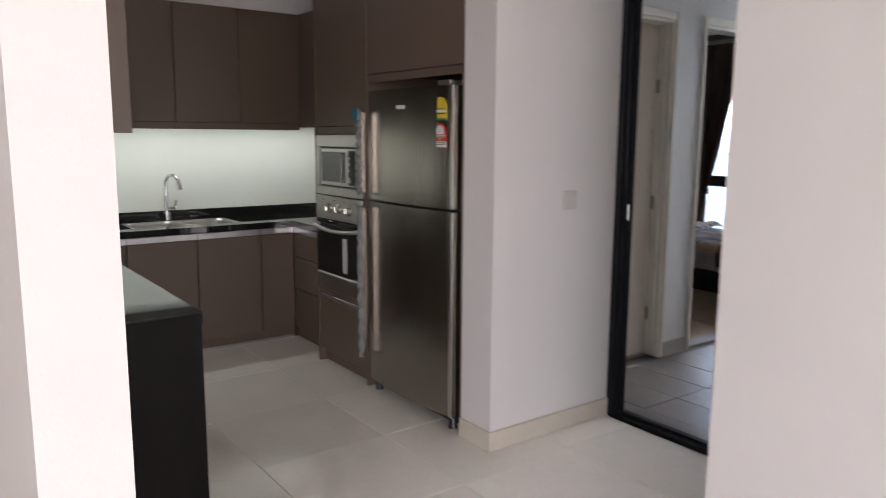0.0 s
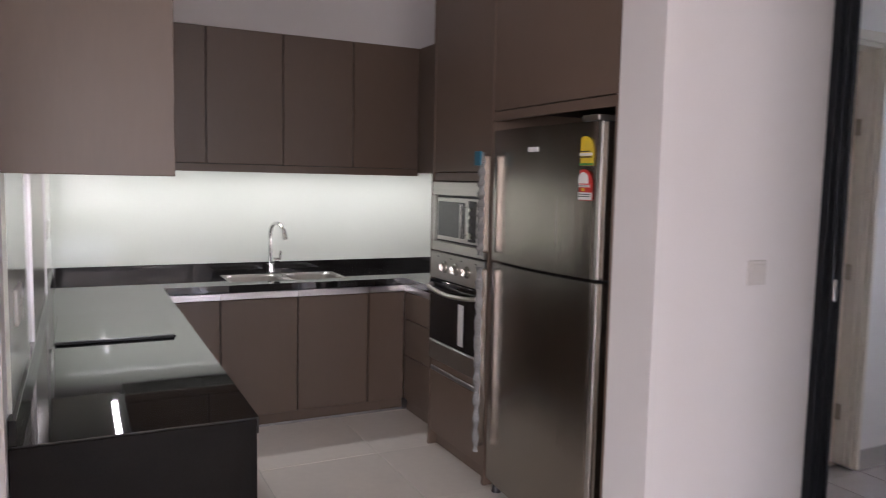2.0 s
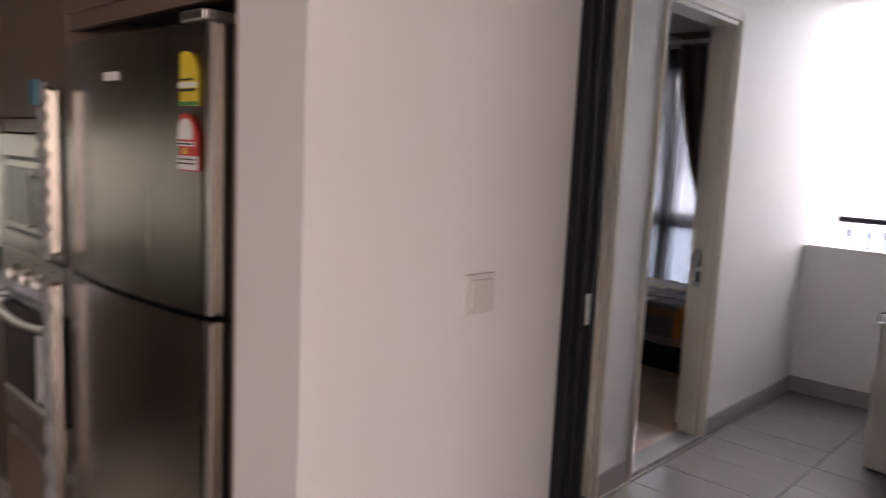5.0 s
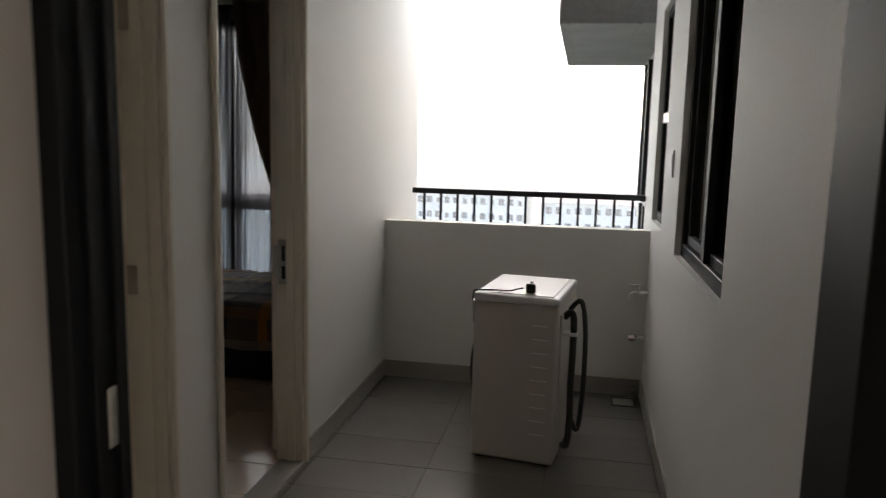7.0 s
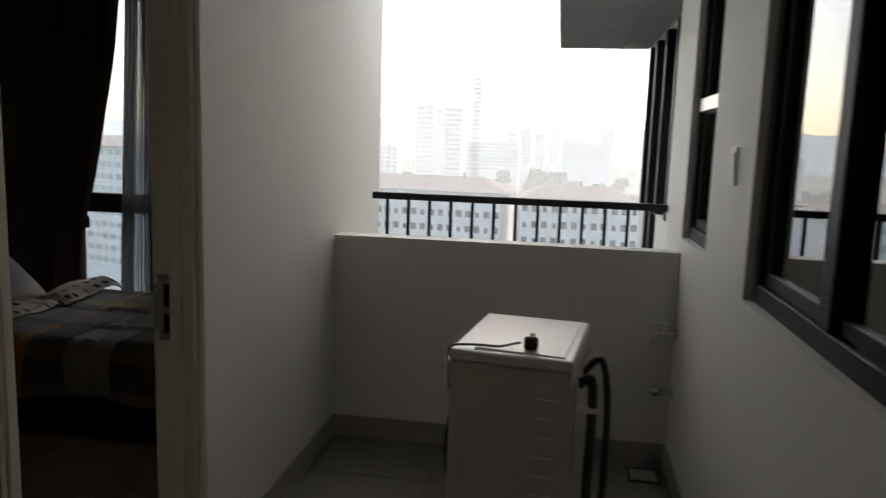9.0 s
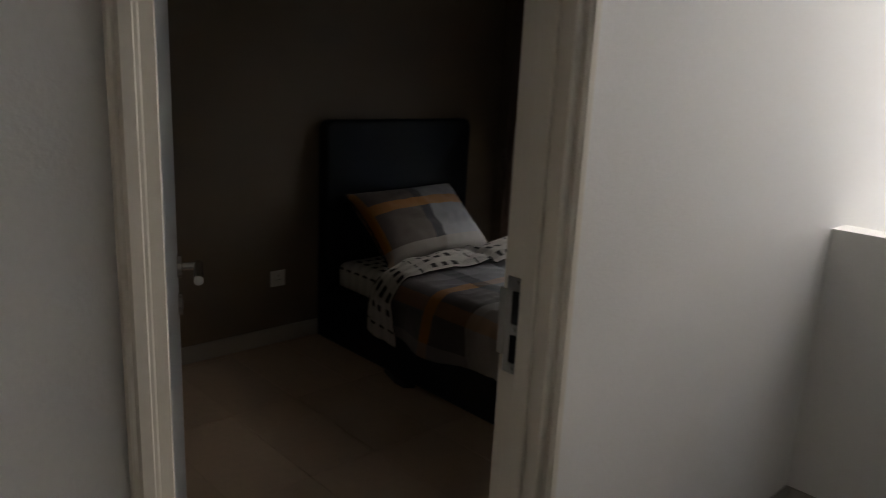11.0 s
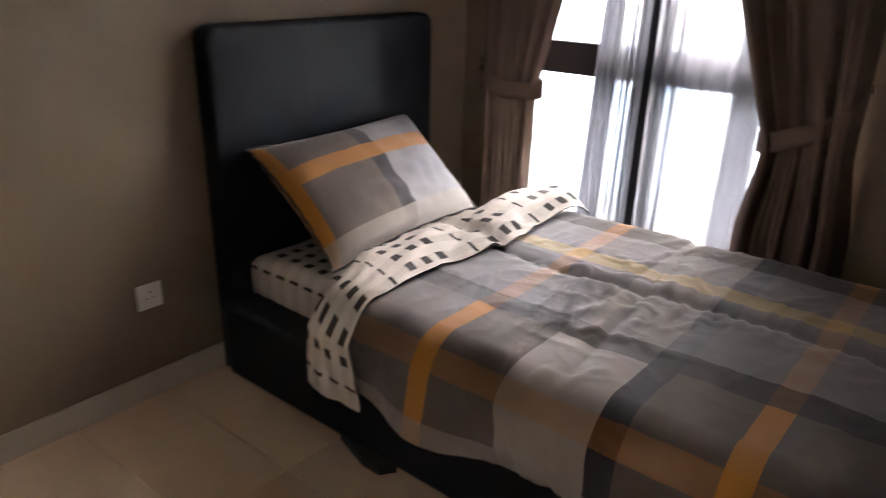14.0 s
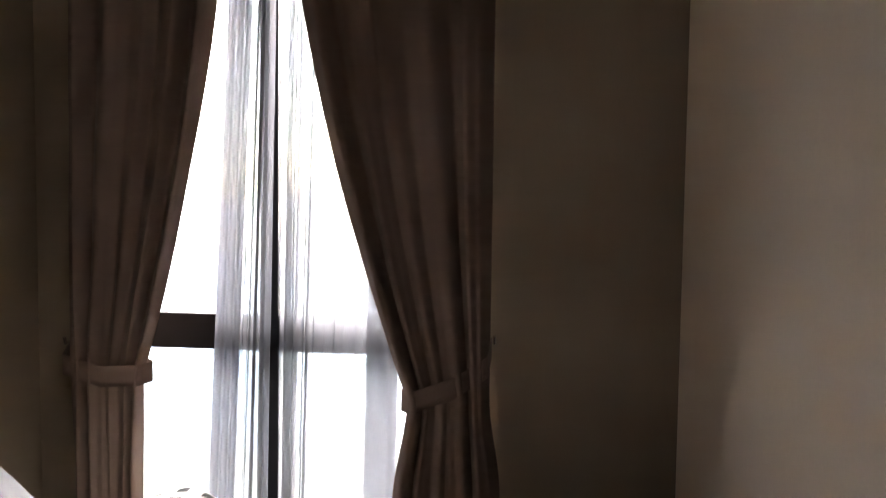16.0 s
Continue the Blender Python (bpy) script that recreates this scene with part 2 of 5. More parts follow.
def plaid_material(name, period_u, period_v, stops_u, stops_v):
    """Woven plaid in the cloth's own UV, in metres: bands across over bands along."""
    mat = bpy.data.materials.new(name)
    mat.use_nodes = True
    nt, ns, lk, bs = nodes_of(mat)
    uv = ns.new("ShaderNodeUVMap")
    sep = ns.new("ShaderNodeSeparateXYZ")
    lk.new(uv.outputs[0], sep.inputs[0])
    a = bands(nt, sep.outputs[0], period_u, stops_u)
    b = bands(nt, sep.outputs[1], period_v, stops_v)
    mx = ns.new("ShaderNodeMix")
    mx.data_type = "RGBA"
    lk.new(b.outputs["Alpha"], mx.inputs[0])
    lk.new(a.outputs["Color"], mx.inputs[6])
    lk.new(b.outputs["Color"], mx.inputs[7])
    lk.new(mx.outputs[2], bs.inputs["Base Color"])
    bs.inputs["Roughness"].default_value = 0.72
    bs.inputs["Sheen Weight"].default_value = 0.2
    nz = ns.new("ShaderNodeTexNoise")
    nz.inputs["Scale"].default_value = 38
    nz.inputs["Detail"].default_value = 6
    bp = ns.new("ShaderNodeBump")
    bp.inputs["Strength"].default_value, bp.inputs["Distance"].default_value = 0.22, 0.004
    tc = ns.new("ShaderNodeTexCoord")
    lk.new(tc.outputs["Object"], nz.inputs["Vector"])
    lk.new(nz.outputs[0], bp.inputs["Height"])
    lk.new(bp.outputs[0], bs.inputs["Normal"])
    return mat


def c4(c, a=1.0):
    return (*c, a)


# bands across the bed by their place along it, bands along the bed by their place across it
M_PLAID = plaid_material("grey_orange_plaid_cotton", 2.0, 2.0,
    [(0.0, c4(TAUPE)), (0.27, c4(ORANGE)), (0.302, c4(TAUPE)), (0.405, c4(NAVY)), (0.44, c4(PALE)), (0.565, c4(TAUPE)), (0.665, c4(ORANGE)), (0.699, c4(GREY))],
    [(0.0, c4(PALE, 0.6)), (0.10, c4(GREY, 0.0)), (0.166, c4(ORANGE, 0.36)), (0.193, c4(GREY, 0.1)), (0.31, c4(NAVY, 0.78)), (0.357, c4(BLUEGREY, 0.55)), (0.545, c4(YEL, 0.6)), (0.583, c4(BLUEGREY, 0.55)), (0.68, c4(NAVY, 0.5)), (0.73, c4(GREY, 0.2))])


def check_material():
    """White cotton with rows of dark squares and thin lines."""
    mat = bpy.data.materials.new("white_cotton_with_dark_checks")
    mat.use_nodes = True
    nt, ns, lk, bs = nodes_of(mat)
    uv = ns.new("ShaderNodeUVMap")
    sep = ns.new("ShaderNodeSeparateXYZ")
    lk.new(uv.outputs[0], sep.inputs[0])
    fu = math_node(nt, "FRACT", math_node(nt, "DIVIDE", sep.outputs[0], 0.068))
    group = math_node(nt, "FRACT", math_node(nt, "DIVIDE", sep.outputs[1], 0.36))
    fv = math_node(nt, "FRACT", math_node(nt, "MULTIPLY", group, 5.2))
    row = math_node(nt, "LESS_THAN", group, 0.56)
    col = math_node(nt, "LESS_THAN", fu, 0.46)
    sq = math_node(nt, "MULTIPLY", math_node(nt, "MULTIPLY", col, math_node(nt, "LESS_THAN", fv, 0.48)), row)
    near = math_node(nt, "LESS_THAN", math_node(nt, "ABSOLUTE", math_node(nt, "SUBTRACT", group, 0.78)), 0.018)
    dash = math_node(nt, "MULTIPLY", near, math_node(nt, "LESS_THAN", fu, 0.62))
    hatch = math_node(nt, "LESS_THAN", math_node(nt, "FRACT", math_node(nt, "DIVIDE", math_node(nt, "ADD", sep.outputs[0], sep.outputs[1]), 0.006)), 0.4)
    grey = math_node(nt, "MULTIPLY", math_node(nt, "MULTIPLY", hatch, col), 0.35)
    both = math_node(nt, "MAXIMUM", math_node(nt, "MAXIMUM", sq, dash), grey)
    mx = ns.new("ShaderNodeMix")
    mx.data_type = "RGBA"
    lk.new(both, mx.inputs[0])
    mx.inputs[6].default_value = (0.62, 0.59, 0.55, 1)
    mx.inputs[7].default_value = (0.03, 0.028, 0.03, 1)
    lk.new(mx.outputs[2], bs.inputs["Base Color"])
    bs.inputs["Roughness"].default_value = 0.8
    nz = ns.new("ShaderNodeTexNoise")
    nz.inputs["Scale"].default_value = 14
    bp = ns.new("ShaderNodeBump")
    bp.inputs["Strength"].default_value, bp.inputs["Distance"].default_value = 0.3, 0.005
    lk.new(nz.outputs[0], bp.inputs["Height"])
    lk.new(bp.outputs[0], bs.inputs["Normal"])
    return mat


M_CHECK = check_material()


# ---------------------------------------------------------------- mesh helpers
def boxes(*spans, bevel=0.0, seg=2):
    """Boxes from (x0, x1, y0, y1, z0, z1), bevelled, in one bmesh."""
    bm = bmesh.new()
    for x0, x1, y0, y1, z0, z1 in spans:
        vs = [bm.verts.new(p) for p in ((x0, y0, z0), (x1, y0, z0), (x1, y1, z0), (x0, y1, z0), (x0, y0, z1), (x1, y0, z1), (x1, y1, z1), (x0, y1, z1))]
        for f in ((3, 2, 1, 0), (4, 5, 6, 7), (0, 1, 5, 4), (1, 2, 6, 5), (2, 3, 7, 6), (3, 0, 4, 7)):
            bm.faces.new([vs[i] for i in f])
    if bevel:
        bmesh.ops.bevel(bm, geom=bm.edges[:], offset=bevel, segments=seg, affect="EDGES", profile=0.5)
    return bm


def rod(p, q, r, r2=None, seg=16, caps=True):
    """A round bar from p to q."""
    bm = bmesh.new()
    p, q = Vector(p), Vector(q)
    d = q - p
    bmesh.ops.create_cone(bm, cap_ends=caps, segments=seg, radius1=r, radius2=r if r2 is None else r2, depth=d.length)
    bmesh.ops.transform(bm, matrix=Matrix.Translation((p + q) / 2) @ d.to_track_quat("Z", "Y").to_matrix().to_4x4(), verts=bm.verts)
    return bm


def tube(points, r, seg=10, closed=False):
    """A round tube through points, smooth between them."""
    pts = [Vector(p) for p in points]
    fine = []
    for i in range(len(pts) - 1):
        a, b, c, d = pts[max(i - 1, 0)], pts[i], pts[i + 1], pts[min(i + 2, len(pts) - 1)]
        for k in range(6):
            t = k / 6
            fine.append(0.5 * ((2 * b) + (c - a) * t + (2 * a - 5 * b + 4 * c - d) * t * t + (3 * b - a - 3 * c + d) * t ** 3))
    fine.append(pts[-1])
    bm = bmesh.new()
    rings = []
    up = Vector((0.31, 0.17, 0.93))
    for i, p in enumerate(fine):
        d = (fine[min(i + 1, len(fine) - 1)] - fine[max(i - 1, 0)]).normalized()
        s = d.cross(up).normalized()
        u = s.cross(d)
        rings.append([bm.verts.new(p + r * (math.cos(2 * math.pi * k / seg) * s + math.sin(2 * math.pi * k / seg) * u)) for k in range(seg)])
    for a, b in zip(rings, rings[1:]):
        for k in range(seg):
            bm.faces.new((a[k], a[(k + 1) % seg], b[(k + 1) % seg], b[k]))
    bm.faces.new(rings[0][::-1])
    bm.faces.new(rings[-1])
    return bm


def prism(outline, z0, z1):
    """An upright prism over an outline of (x, y)."""
    bm = bmesh.new()
    lo, hi = [bm.verts.new((x, y, z0)) for x, y in outline], [bm.verts.new((x, y, z1)) for x, y in outline]
    n = len(outline)
    bm.faces.new(lo[::-1])
    bm.faces.new(hi)
    for i in range(n):
        bm.faces.new((lo[i], lo[(i + 1) % n], hi[(i + 1) % n], hi[i]))
    bmesh.ops.recalc_face_normals(bm, faces=bm.faces[:])
    return bm


def sheet(nu, nv, fn, uv=None):
    """A grid over u, v in 0..1 with its places from fn and UVs in metres from uv."""
    bm = bmesh.new()
    lay = bm.loops.layers.uv.new("UVMap")
    vs = [[bm.verts.new(fn(i / nu, j / nv)) for j in range(nv + 1)] for i in range(nu + 1)]
    for i in range(nu):
        for j in range(nv):
            f = bm.faces.new((vs[i][j], vs[i + 1][j], vs[i + 1][j + 1], vs[i][j + 1]))
            if uv:
                for loop, (a, b) in zip(f.loops, ((i, j), (i + 1, j), (i + 1, j + 1), (i, j + 1))):
                    loop[lay].uv = uv(a / nu, b / nv)
    return bm


UNITS = [1.0, Vector((0, 0, 0))]  # scale and origin in which the next things are drawn


def use_units(scale, origin):
    UNITS[0], UNITS[1] = scale, Vector(origin)


def mesh_of(name, bm, mat, smooth=False):
    me = bpy.data.meshes.new(name)
    if UNITS[0] != 1.0:
        bmesh.ops.scale(bm, vec=(UNITS[0],) * 3, verts=bm.verts)
    bmesh.ops.recalc_face_normals(bm, faces=bm.faces[:]) if not smooth else None
    bm.to_mesh(me)
    bm.free()
    me.materials.append(mat)
    if smooth:
        for p in me.polygons:
            p.use_smooth = True
    return me


def part(name, bm, material, parent, label="", smooth=False):
    ob = new(name, mesh_of(name, bm, material, smooth))
    ob.parent = parent
    return tagged(ob, label)


def thing(name, label, category, at=(0, 0, 0), rz=0, group=""):
    ob = new(name)
    ob.empty_display_size = 0.1
    ob.matrix_basis = pose(*(UNITS[1] + UNITS[0] * Vector(at)), 0, 0, rz)
    return tagged(ob, label, category, group)


def setting(name, bm, material, label="", category=""):
    ob = new(name, mesh_of(name, bm, material))
    ob.location = UNITS[1]
    return tagged(ob, label, category, "", "structure")


def move(bm, m):
    bmesh.ops.transform(bm, matrix=m, verts=bm.verts)
    return bm


def join(*bms):
    out = bmesh.new()
    for b in bms:
        me = bpy.data.meshes.new("join")
        b.to_mesh(me)
        b.free()
        out.from_mesh(me)
        bpy.data.meshes.remove(me)
    return out


def thick(bm, amount):
    """Gives a cloth sheet a second face along its normals, closed round the edge."""
    bm.normal_update()
    lay = bm.loops.layers.uv.active
    faces, edges = bm.faces[:], [e for e in bm.edges if e.is_boundary]
    twin = {v: bm.verts.new(v.co + v.normal * amount) for v in bm.verts[:]}
    for f in faces:
        g = bm.faces.new([twin[v] for v in reversed(f.verts)])
        if lay:
            uvs = {l.vert: l[lay].uv.copy() for l in f.loops}
            for v, l in zip(reversed(f.verts), g.loops):
                l[lay].uv = uvs[v]
    for e in edges:
        a, b = e.verts
        f = bm.faces.new((a, b, twin[b], twin[a]))
    return bm


# ---------------------------------------------------------------- setting
CEIL = 2.75
# kitchen and living room
use_units(ROOM_SCALE, ROOM_AT)
setting("floor_kitchen", boxes((-3.2, 3.93, -11.0, 5.6, -0.15, -0.006)), M_KGROUT, "pale grout bed under polished cream kitchen tiles", "floor")
setting("ceiling_kitchen", boxes((-3.2, 3.93, -11.0, 5.6, CEIL, CEIL + 0.2)), M_CEIL, "flat white painted ceiling", "ceiling")
setting("wall_kitchen_north", boxes((1.28, 4.0, 5.40, 5.55, 0, CEIL)), M_WALL, "white painted kitchen wall behind the sink", "wall")
setting("wall_kitchen_west", boxes((1.270, 1.378, 1.22, 2.56, 0, CEIL), (1.270, 1.396, 2.56, 5.40, 0, CEIL)), M_WALL, "white painted wall ending in a free edge", "wall")
setting("wall_kitchen_east", boxes((3.80, 3.93, 2.836, 5.40, 0, CEIL)), M_WALL, "white wall behind the tall units", "wall")
setting("wall_switch", boxes((3.165, 3.93, 2.627, 2.836, 0, CEIL)), M_WALL, "white painted wall with a light switch", "wall")
setting("wall_corner_south", boxes((2.86, 3.00, -11.0, 1.36, 0, CEIL)), M_WALL, "beige white painted wall ending in a corner", "wall")
setting("wall_living_link", boxes((3.00, 3.93, 1.20, 1.36, 0, CEIL)), M_WALL, "white painted wall beside the sliding door", "wall")
# unseen wall, its opening added for the west fill lamp
setting("wall_living_west", boxes((-3.35, -3.2, -11.0, -8.0, 0, CEIL), (-3.35, -3.2, -4.2, 5.55, 0, CEIL), (-3.35, -3.2, -8.0, -4.2, 0, 0.3), (-3.35, -3.2, -8.0, -4.2, 2.5, CEIL)), M_WALL, "white living room wall", "wall")
setting("wall_living_north", boxes((-3.2, 1.28, 5.40, 5.55, 0, CEIL)), M_WALL, "white living room wall", "wall")
setting("wall_living_south", boxes((-3.2, -1.6, -11.15, -11.0, 0, CEIL), (2.4, 3.0, -11.15, -11.0, 0, CEIL), (-1.6, 2.4, -11.15, -11.0, 0, 0.3), (-1.6, 2.4, -11.15, -11.0, 2.5, CEIL)), M_WALL, "white living room wall with a wide window opening", "wall")
setting("wall_yard_west", boxes((3.93, 4.05, 2.627, 3.187, -0.05, CEIL), (3.93, 4.05, 1.70, 2.627, 2.28, CEIL), (3.93, 4.05, 1.36, 1.70, -0.05, CEIL)), M_YARDWALL, "white wall round the sliding door", "wall")
setting("baseboard_kitchen", boxes((3.153, 3.93, 2.615, 2.627, 0, 0.09), (3.153, 3.165, 2.627, 2.836, 0, 0.09), (2.848, 2.86, -11.0, 1.36, 0, 0.09), (2.848, 3.93, 1.36, 1.372, 0, 0.09), bevel=0.002, seg=1), M_SKIRT, "polished cream tile skirting", "baseboard")
use_units(1.0, (0, 0, 0))

# ground slab under all rooms; each floor's tiles lie on it
setting("floor_yard", boxes((3.765, 8.2, 1.3, 3.33, -0.15, -0.026)), M_GROUT, "dark grout bed under grey yard tiles", "floor")
setting("floor_bedroom", boxes((4.3, 8.78, 3.33, 5.88, -0.15, -0.006)), M_BGROUT, "beige grout bed under beige bedroom tiles", "floor")
setting("floor_room_south", boxes((3.77, 8.2, -6.6, 1.28, -0.15, -0.006)), M_KGROUT, "floor of the closed room beside the yard", "floor")
setting("ceiling_yard", boxes((3.897, 8.1, 1.40, 3.33, CEIL, CEIL + 0.2)), M_CEIL, "flat white painted ceiling of the yard", "ceiling")
setting("ceiling_bedroom", boxes((4.3, 8.78, 3.33, 5.88, CEIL, CEIL + 0.2)), M_CEIL, "flat white painted bedroom ceiling", "ceiling")
setting("ceiling_south", boxes((3.70, 8.1, -6.6, 1.40, CEIL, CEIL + 0.35)), M_CEIL, "flat ceiling of the closed room", "ceiling")

# yard
YN = 3.225
NB = 5.70  # face of the wall behind the bed
D1L, D1R, D2L, D2R, DTOP = 4.30, 5.02, 5.357, 6.172, 2.335
YB = 3.335  # bedroom face of the wall between yard and bedroom
setting("wall_bedroom_south", boxes((3.85, D1L, YN, YB, -0.02, CEIL), (D1R, D2L, YN, YB, -0.02, CEIL), (D2R, 8.54, YN, YB, -0.02, CEIL), (8.10, 8.54, YB, 3.405, -0.02, CEIL), (8.54, 8.78, 3.38, 3.405, -0.02, CEIL),
                                    (D1L, D1R, YN, YB, DTOP, CEIL), (D2L, D2R, YN, YB, DTOP, CEIL)), M_YARDWALL, "white rendered wall with two doorways", "wall")
W1L, W1R, W1B, W1T = 5.25, 6.42, 1.06, 2.35
W2L, W2R, W2B, W2T = 7.05, 7.61, 1.11, 2.35
setting("wall_yard_south", boxes((3.897, W1L, 1.28, 1.53, -0.02, CEIL), (W1R, W2L, 1.28, 1.53, -0.02, CEIL), (W2R, 8.16, 1.28, 1.53, -0.02, CEIL),
                                 (W1L, W1R, 1.28, 1.53, -0.02, W1B), (W1L, W1R, 1.28, 1.53, W1T, CEIL), (W2L, W2R, 1.28, 1.53, -0.02, W2B), (W2L, W2R, 1.28, 1.53, W2T, CEIL)), M_YARDWALL, "white rendered wall with two deep window openings", "wall")
setting("wall_parapet", boxes((7.61, 7.73, 1.53, YN, -0.02, 1.037), (7.73, 8.16, 1.53, YN, 0.45, 0.62)), M_YARDWALL, "low white rendered parapet below the railing", "parapet")
setting("wall_room_south", boxes((8.0, 8.16, -6.6, 1.28, 0, CEIL), (2.75, 8.16, -6.75, -6.6, 0, 3.1)), M_WALL, "plain wall closing the room beside the yard", "wall")

# bedroom
setting("wall_bedroom_north", boxes((4.3, 8.78, NB, 5.88, 0, CEIL)), M_BEDWALL, "taupe painted bedroom wall behind the bed", "wall")
setting("wall_bedroom_west", boxes((4.18, 4.3, YB, 5.88, 0, CEIL)), M_BEDWALL, "taupe painted bedroom wall", "wall")
setting("wall_bedroom_jog", boxes((4.3, 5.982, 4.855, NB, 0, CEIL)), M_BEDWALL, "dark taupe painted boxed-out wall corner", "wall")
setting("wall_bedroom_lining", boxes((D2R + 0.075, 8.10, YB, 3.417, 0, CEIL), (8.10, 8.62, 3.405, 3.417, 0, CEIL), (4.3, D2L - 0.05, YB, YB + 0.012, 0, CEIL), (D2L - 0.05, D2R + 0.05, YB, YB + 0.012, DTOP + 0.05, CEIL)), M_BEDCREAM, "cream painted inner face of the wall beside the door", "wall")
BW = (4.12, 5.46, 0.18, 2.5)  # bedroom window: y from, y to, sill, head
setting("wall_bedroom_east", boxes((8.62, 8.78, 3.405, BW[0], 0, CEIL), (8.62, 8.78, BW[1], NB, 0, CEIL), (8.62, 8.78, BW[0], BW[1], 0, BW[2]), (8.62, 8.78, BW[0], BW[1], BW[3], CEIL)), M_BEDWALL, "taupe painted wall round the tall bedroom window", "wall")

# skirtings
setting("baseboard_yard", boxes((3.90, D1L - 0.03, YN - 0.012, YN, -0.02, 0.09), (D1R + 0.03, D2L - 0.03, YN - 0.012, YN, -0.02, 0.09), (D2R + 0.03, 7.61, YN - 0.012, YN, -0.02, 0.09),
                                (7.598, 7.61, 1.53, YN - 0.012, -0.02, 0.09), (3.90, 7.598, 1.53, 1.542, -0.02, 0.09), bevel=0.002, seg=1), M_YSKIRT, "grey tile skirting of the yard", "baseboard")
setting("baseboard_bedroom", boxes((5.994, 8.62, NB - 0.012, NB, 0, 0.09), (5.982, 5.994, 4.855, NB - 0.012, 0, 0.09), (4.3, 5.982, 4.843, 4.855, 0, 0.09), (D2R + 0.075, 8.62, 3.417, 3.429, 0, 0.09), (8.608, 8.62, 3.429, NB - 0.012, 0, 0.09), bevel=0.002, seg=1), M_SKIRT, "cream tile skirting round the bedroom", "baseboard")
setting("trim_bedroom_threshold", boxes((D2L, D2R, YN - 0.01, YB, -0.026, 0.004)), M_YSKIRT, "grey stone threshold of the bedroom doorway", "threshold")


# ---------------------------------------------------------------- doors and windows
def door_frame(name, x0, x1, label):
    """Frame with casings on the yard side, stop beads and lining round an opening."""
    fr = tagged(new(name), label, "door frame", "", "structure")
    for nm, a, b in (("jamb", x0 - 0.002, x0 + 0.028), ("jamb", x1 - 0.028, x1 + 0.002)):
        part(nm, boxes((a, b, YN - 0.004, YB + 0.016, -0.005, DTOP), bevel=0.003, seg=1), M_DOOR, fr)
    part("head", boxes((x0 + 0.028, x1 - 0.028, YN - 0.004, YB + 0.016, DTOP - 0.03, DTOP), bevel=0.003, seg=1), M_DOOR, fr)
    for a, b in ((x0 + 0.028, x0 + 0.042), (x1 - 0.042, x1 - 0.028)):
        part("stop_bead", boxes((a, b, YN + 0.03, YN + 0.07, 0.005, DTOP - 0.03), bevel=0.003, seg=1), M_DOOR, fr)
    for side in (YN - 0.016, YB + 0.016):
        for a, b in ((x0 - 0.03, x0 + 0.006), (x1 - 0.006, x1 + 0.03)):
            part("casing", join(boxes((a, b, side, side + 0.014, -0.015, DTOP + 0.05), bevel=0.004, seg=2), boxes((a + 0.008, b - 0.008, side - 0.004, side + 0.016, -0.015, DTOP + 0.04), bevel=0.003, seg=1)), M_DOOR, fr)
        part("casing", boxes((x0 + 0.006, x1 - 0.006, side, side + 0.014, DTOP - 0.006, DTOP + 0.05), bevel=0.004), M_DOOR, fr)
    return fr


f1 = door_frame("door_1", D1L, D1R, "cream painted frame of the doorway beside the sliding door")
f2 = door_frame("door_2", D2L, D2R, "cream painted frame of the bedroom doorway with a strike plate")
for z in (0.25, 1.05, 1.85):
    part("hinge", join(boxes((D1R - 0.034, D1R - 0.027, YB - 0.05, YB, z, z + 0.09)), rod((D1R - 0.036, YB + 0.012, z), (D1R - 0.036, YB + 0.012, z + 0.09), 0.006)), M_SATIN, f1, "steel butt hinge")
# strike plate in the bedroom door's jamb, with its two slots
xs = D2R - 0.028
part("strike_plate", boxes((xs - 0.003, xs, 3.292, 3.337, 0.87, 1.08), (xs - 0.003, xs + 0.003, 3.337, 3.356, 0.905, 1.05), bevel=0.0008, seg=1), M_SATIN, f2, "brushed steel strike plate")
for z0, z1 in ((0.895, 0.955), (0.98, 1.05)):
    part("slot", boxes((xs - 0.005, xs - 0.0034, 3.302, 3.319, z0, z1)), M_BLACK, f2)
for z in (0.88, 0.967, 1.07):
    part("screw", rod((xs - 0.0028, 3.311, z), (xs - 0.0048, 3.311, z), 0.004), M_SATIN, f2)


# bedroom leaf, hinged on its left jamb and swung in
leaf = thing("bedroom_door", "open white painted flush door with steel lever handle", "door", (D2L + 0.028, YB + 0.012, 0.0), 65.5)
part("leaf", boxes((0.0, 0.74, -0.04, 0.0, 0.012, DTOP - 0.035), bevel=0.002, seg=1), M_LEAF, leaf)


def lever_local(parent, x, y, z, side):
    part("door_handle", join(rod((x, y, z), (x, y + side * 0.010, z), 0.026, seg=28), rod((x, y + side * 0.008, z), (x, y + side * 0.048, z), 0.0095), rod((x + 0.008, y + side * 0.046, z), (x - 0.125, y + side * 0.046, z), 0.0105, seg=20)), M_SATIN, parent, "satin steel lever handle")
    part("keyhole_rose", join(rod((x, y, z - 0.09), (x, y + side * 0.009, z - 0.09), 0.025, seg=28), boxes((x - 0.003, x + 0.003, y + side * 0.009 - 0.002, y + side * 0.009 + 0.002, z - 0.102, z - 0.080))), M_SATIN, parent, "round steel keyhole rose")


lever_local(leaf, 0.685, -0.04, 1.02, -1)
lever_local(leaf, 0.685, 0.0, 1.02, 1)
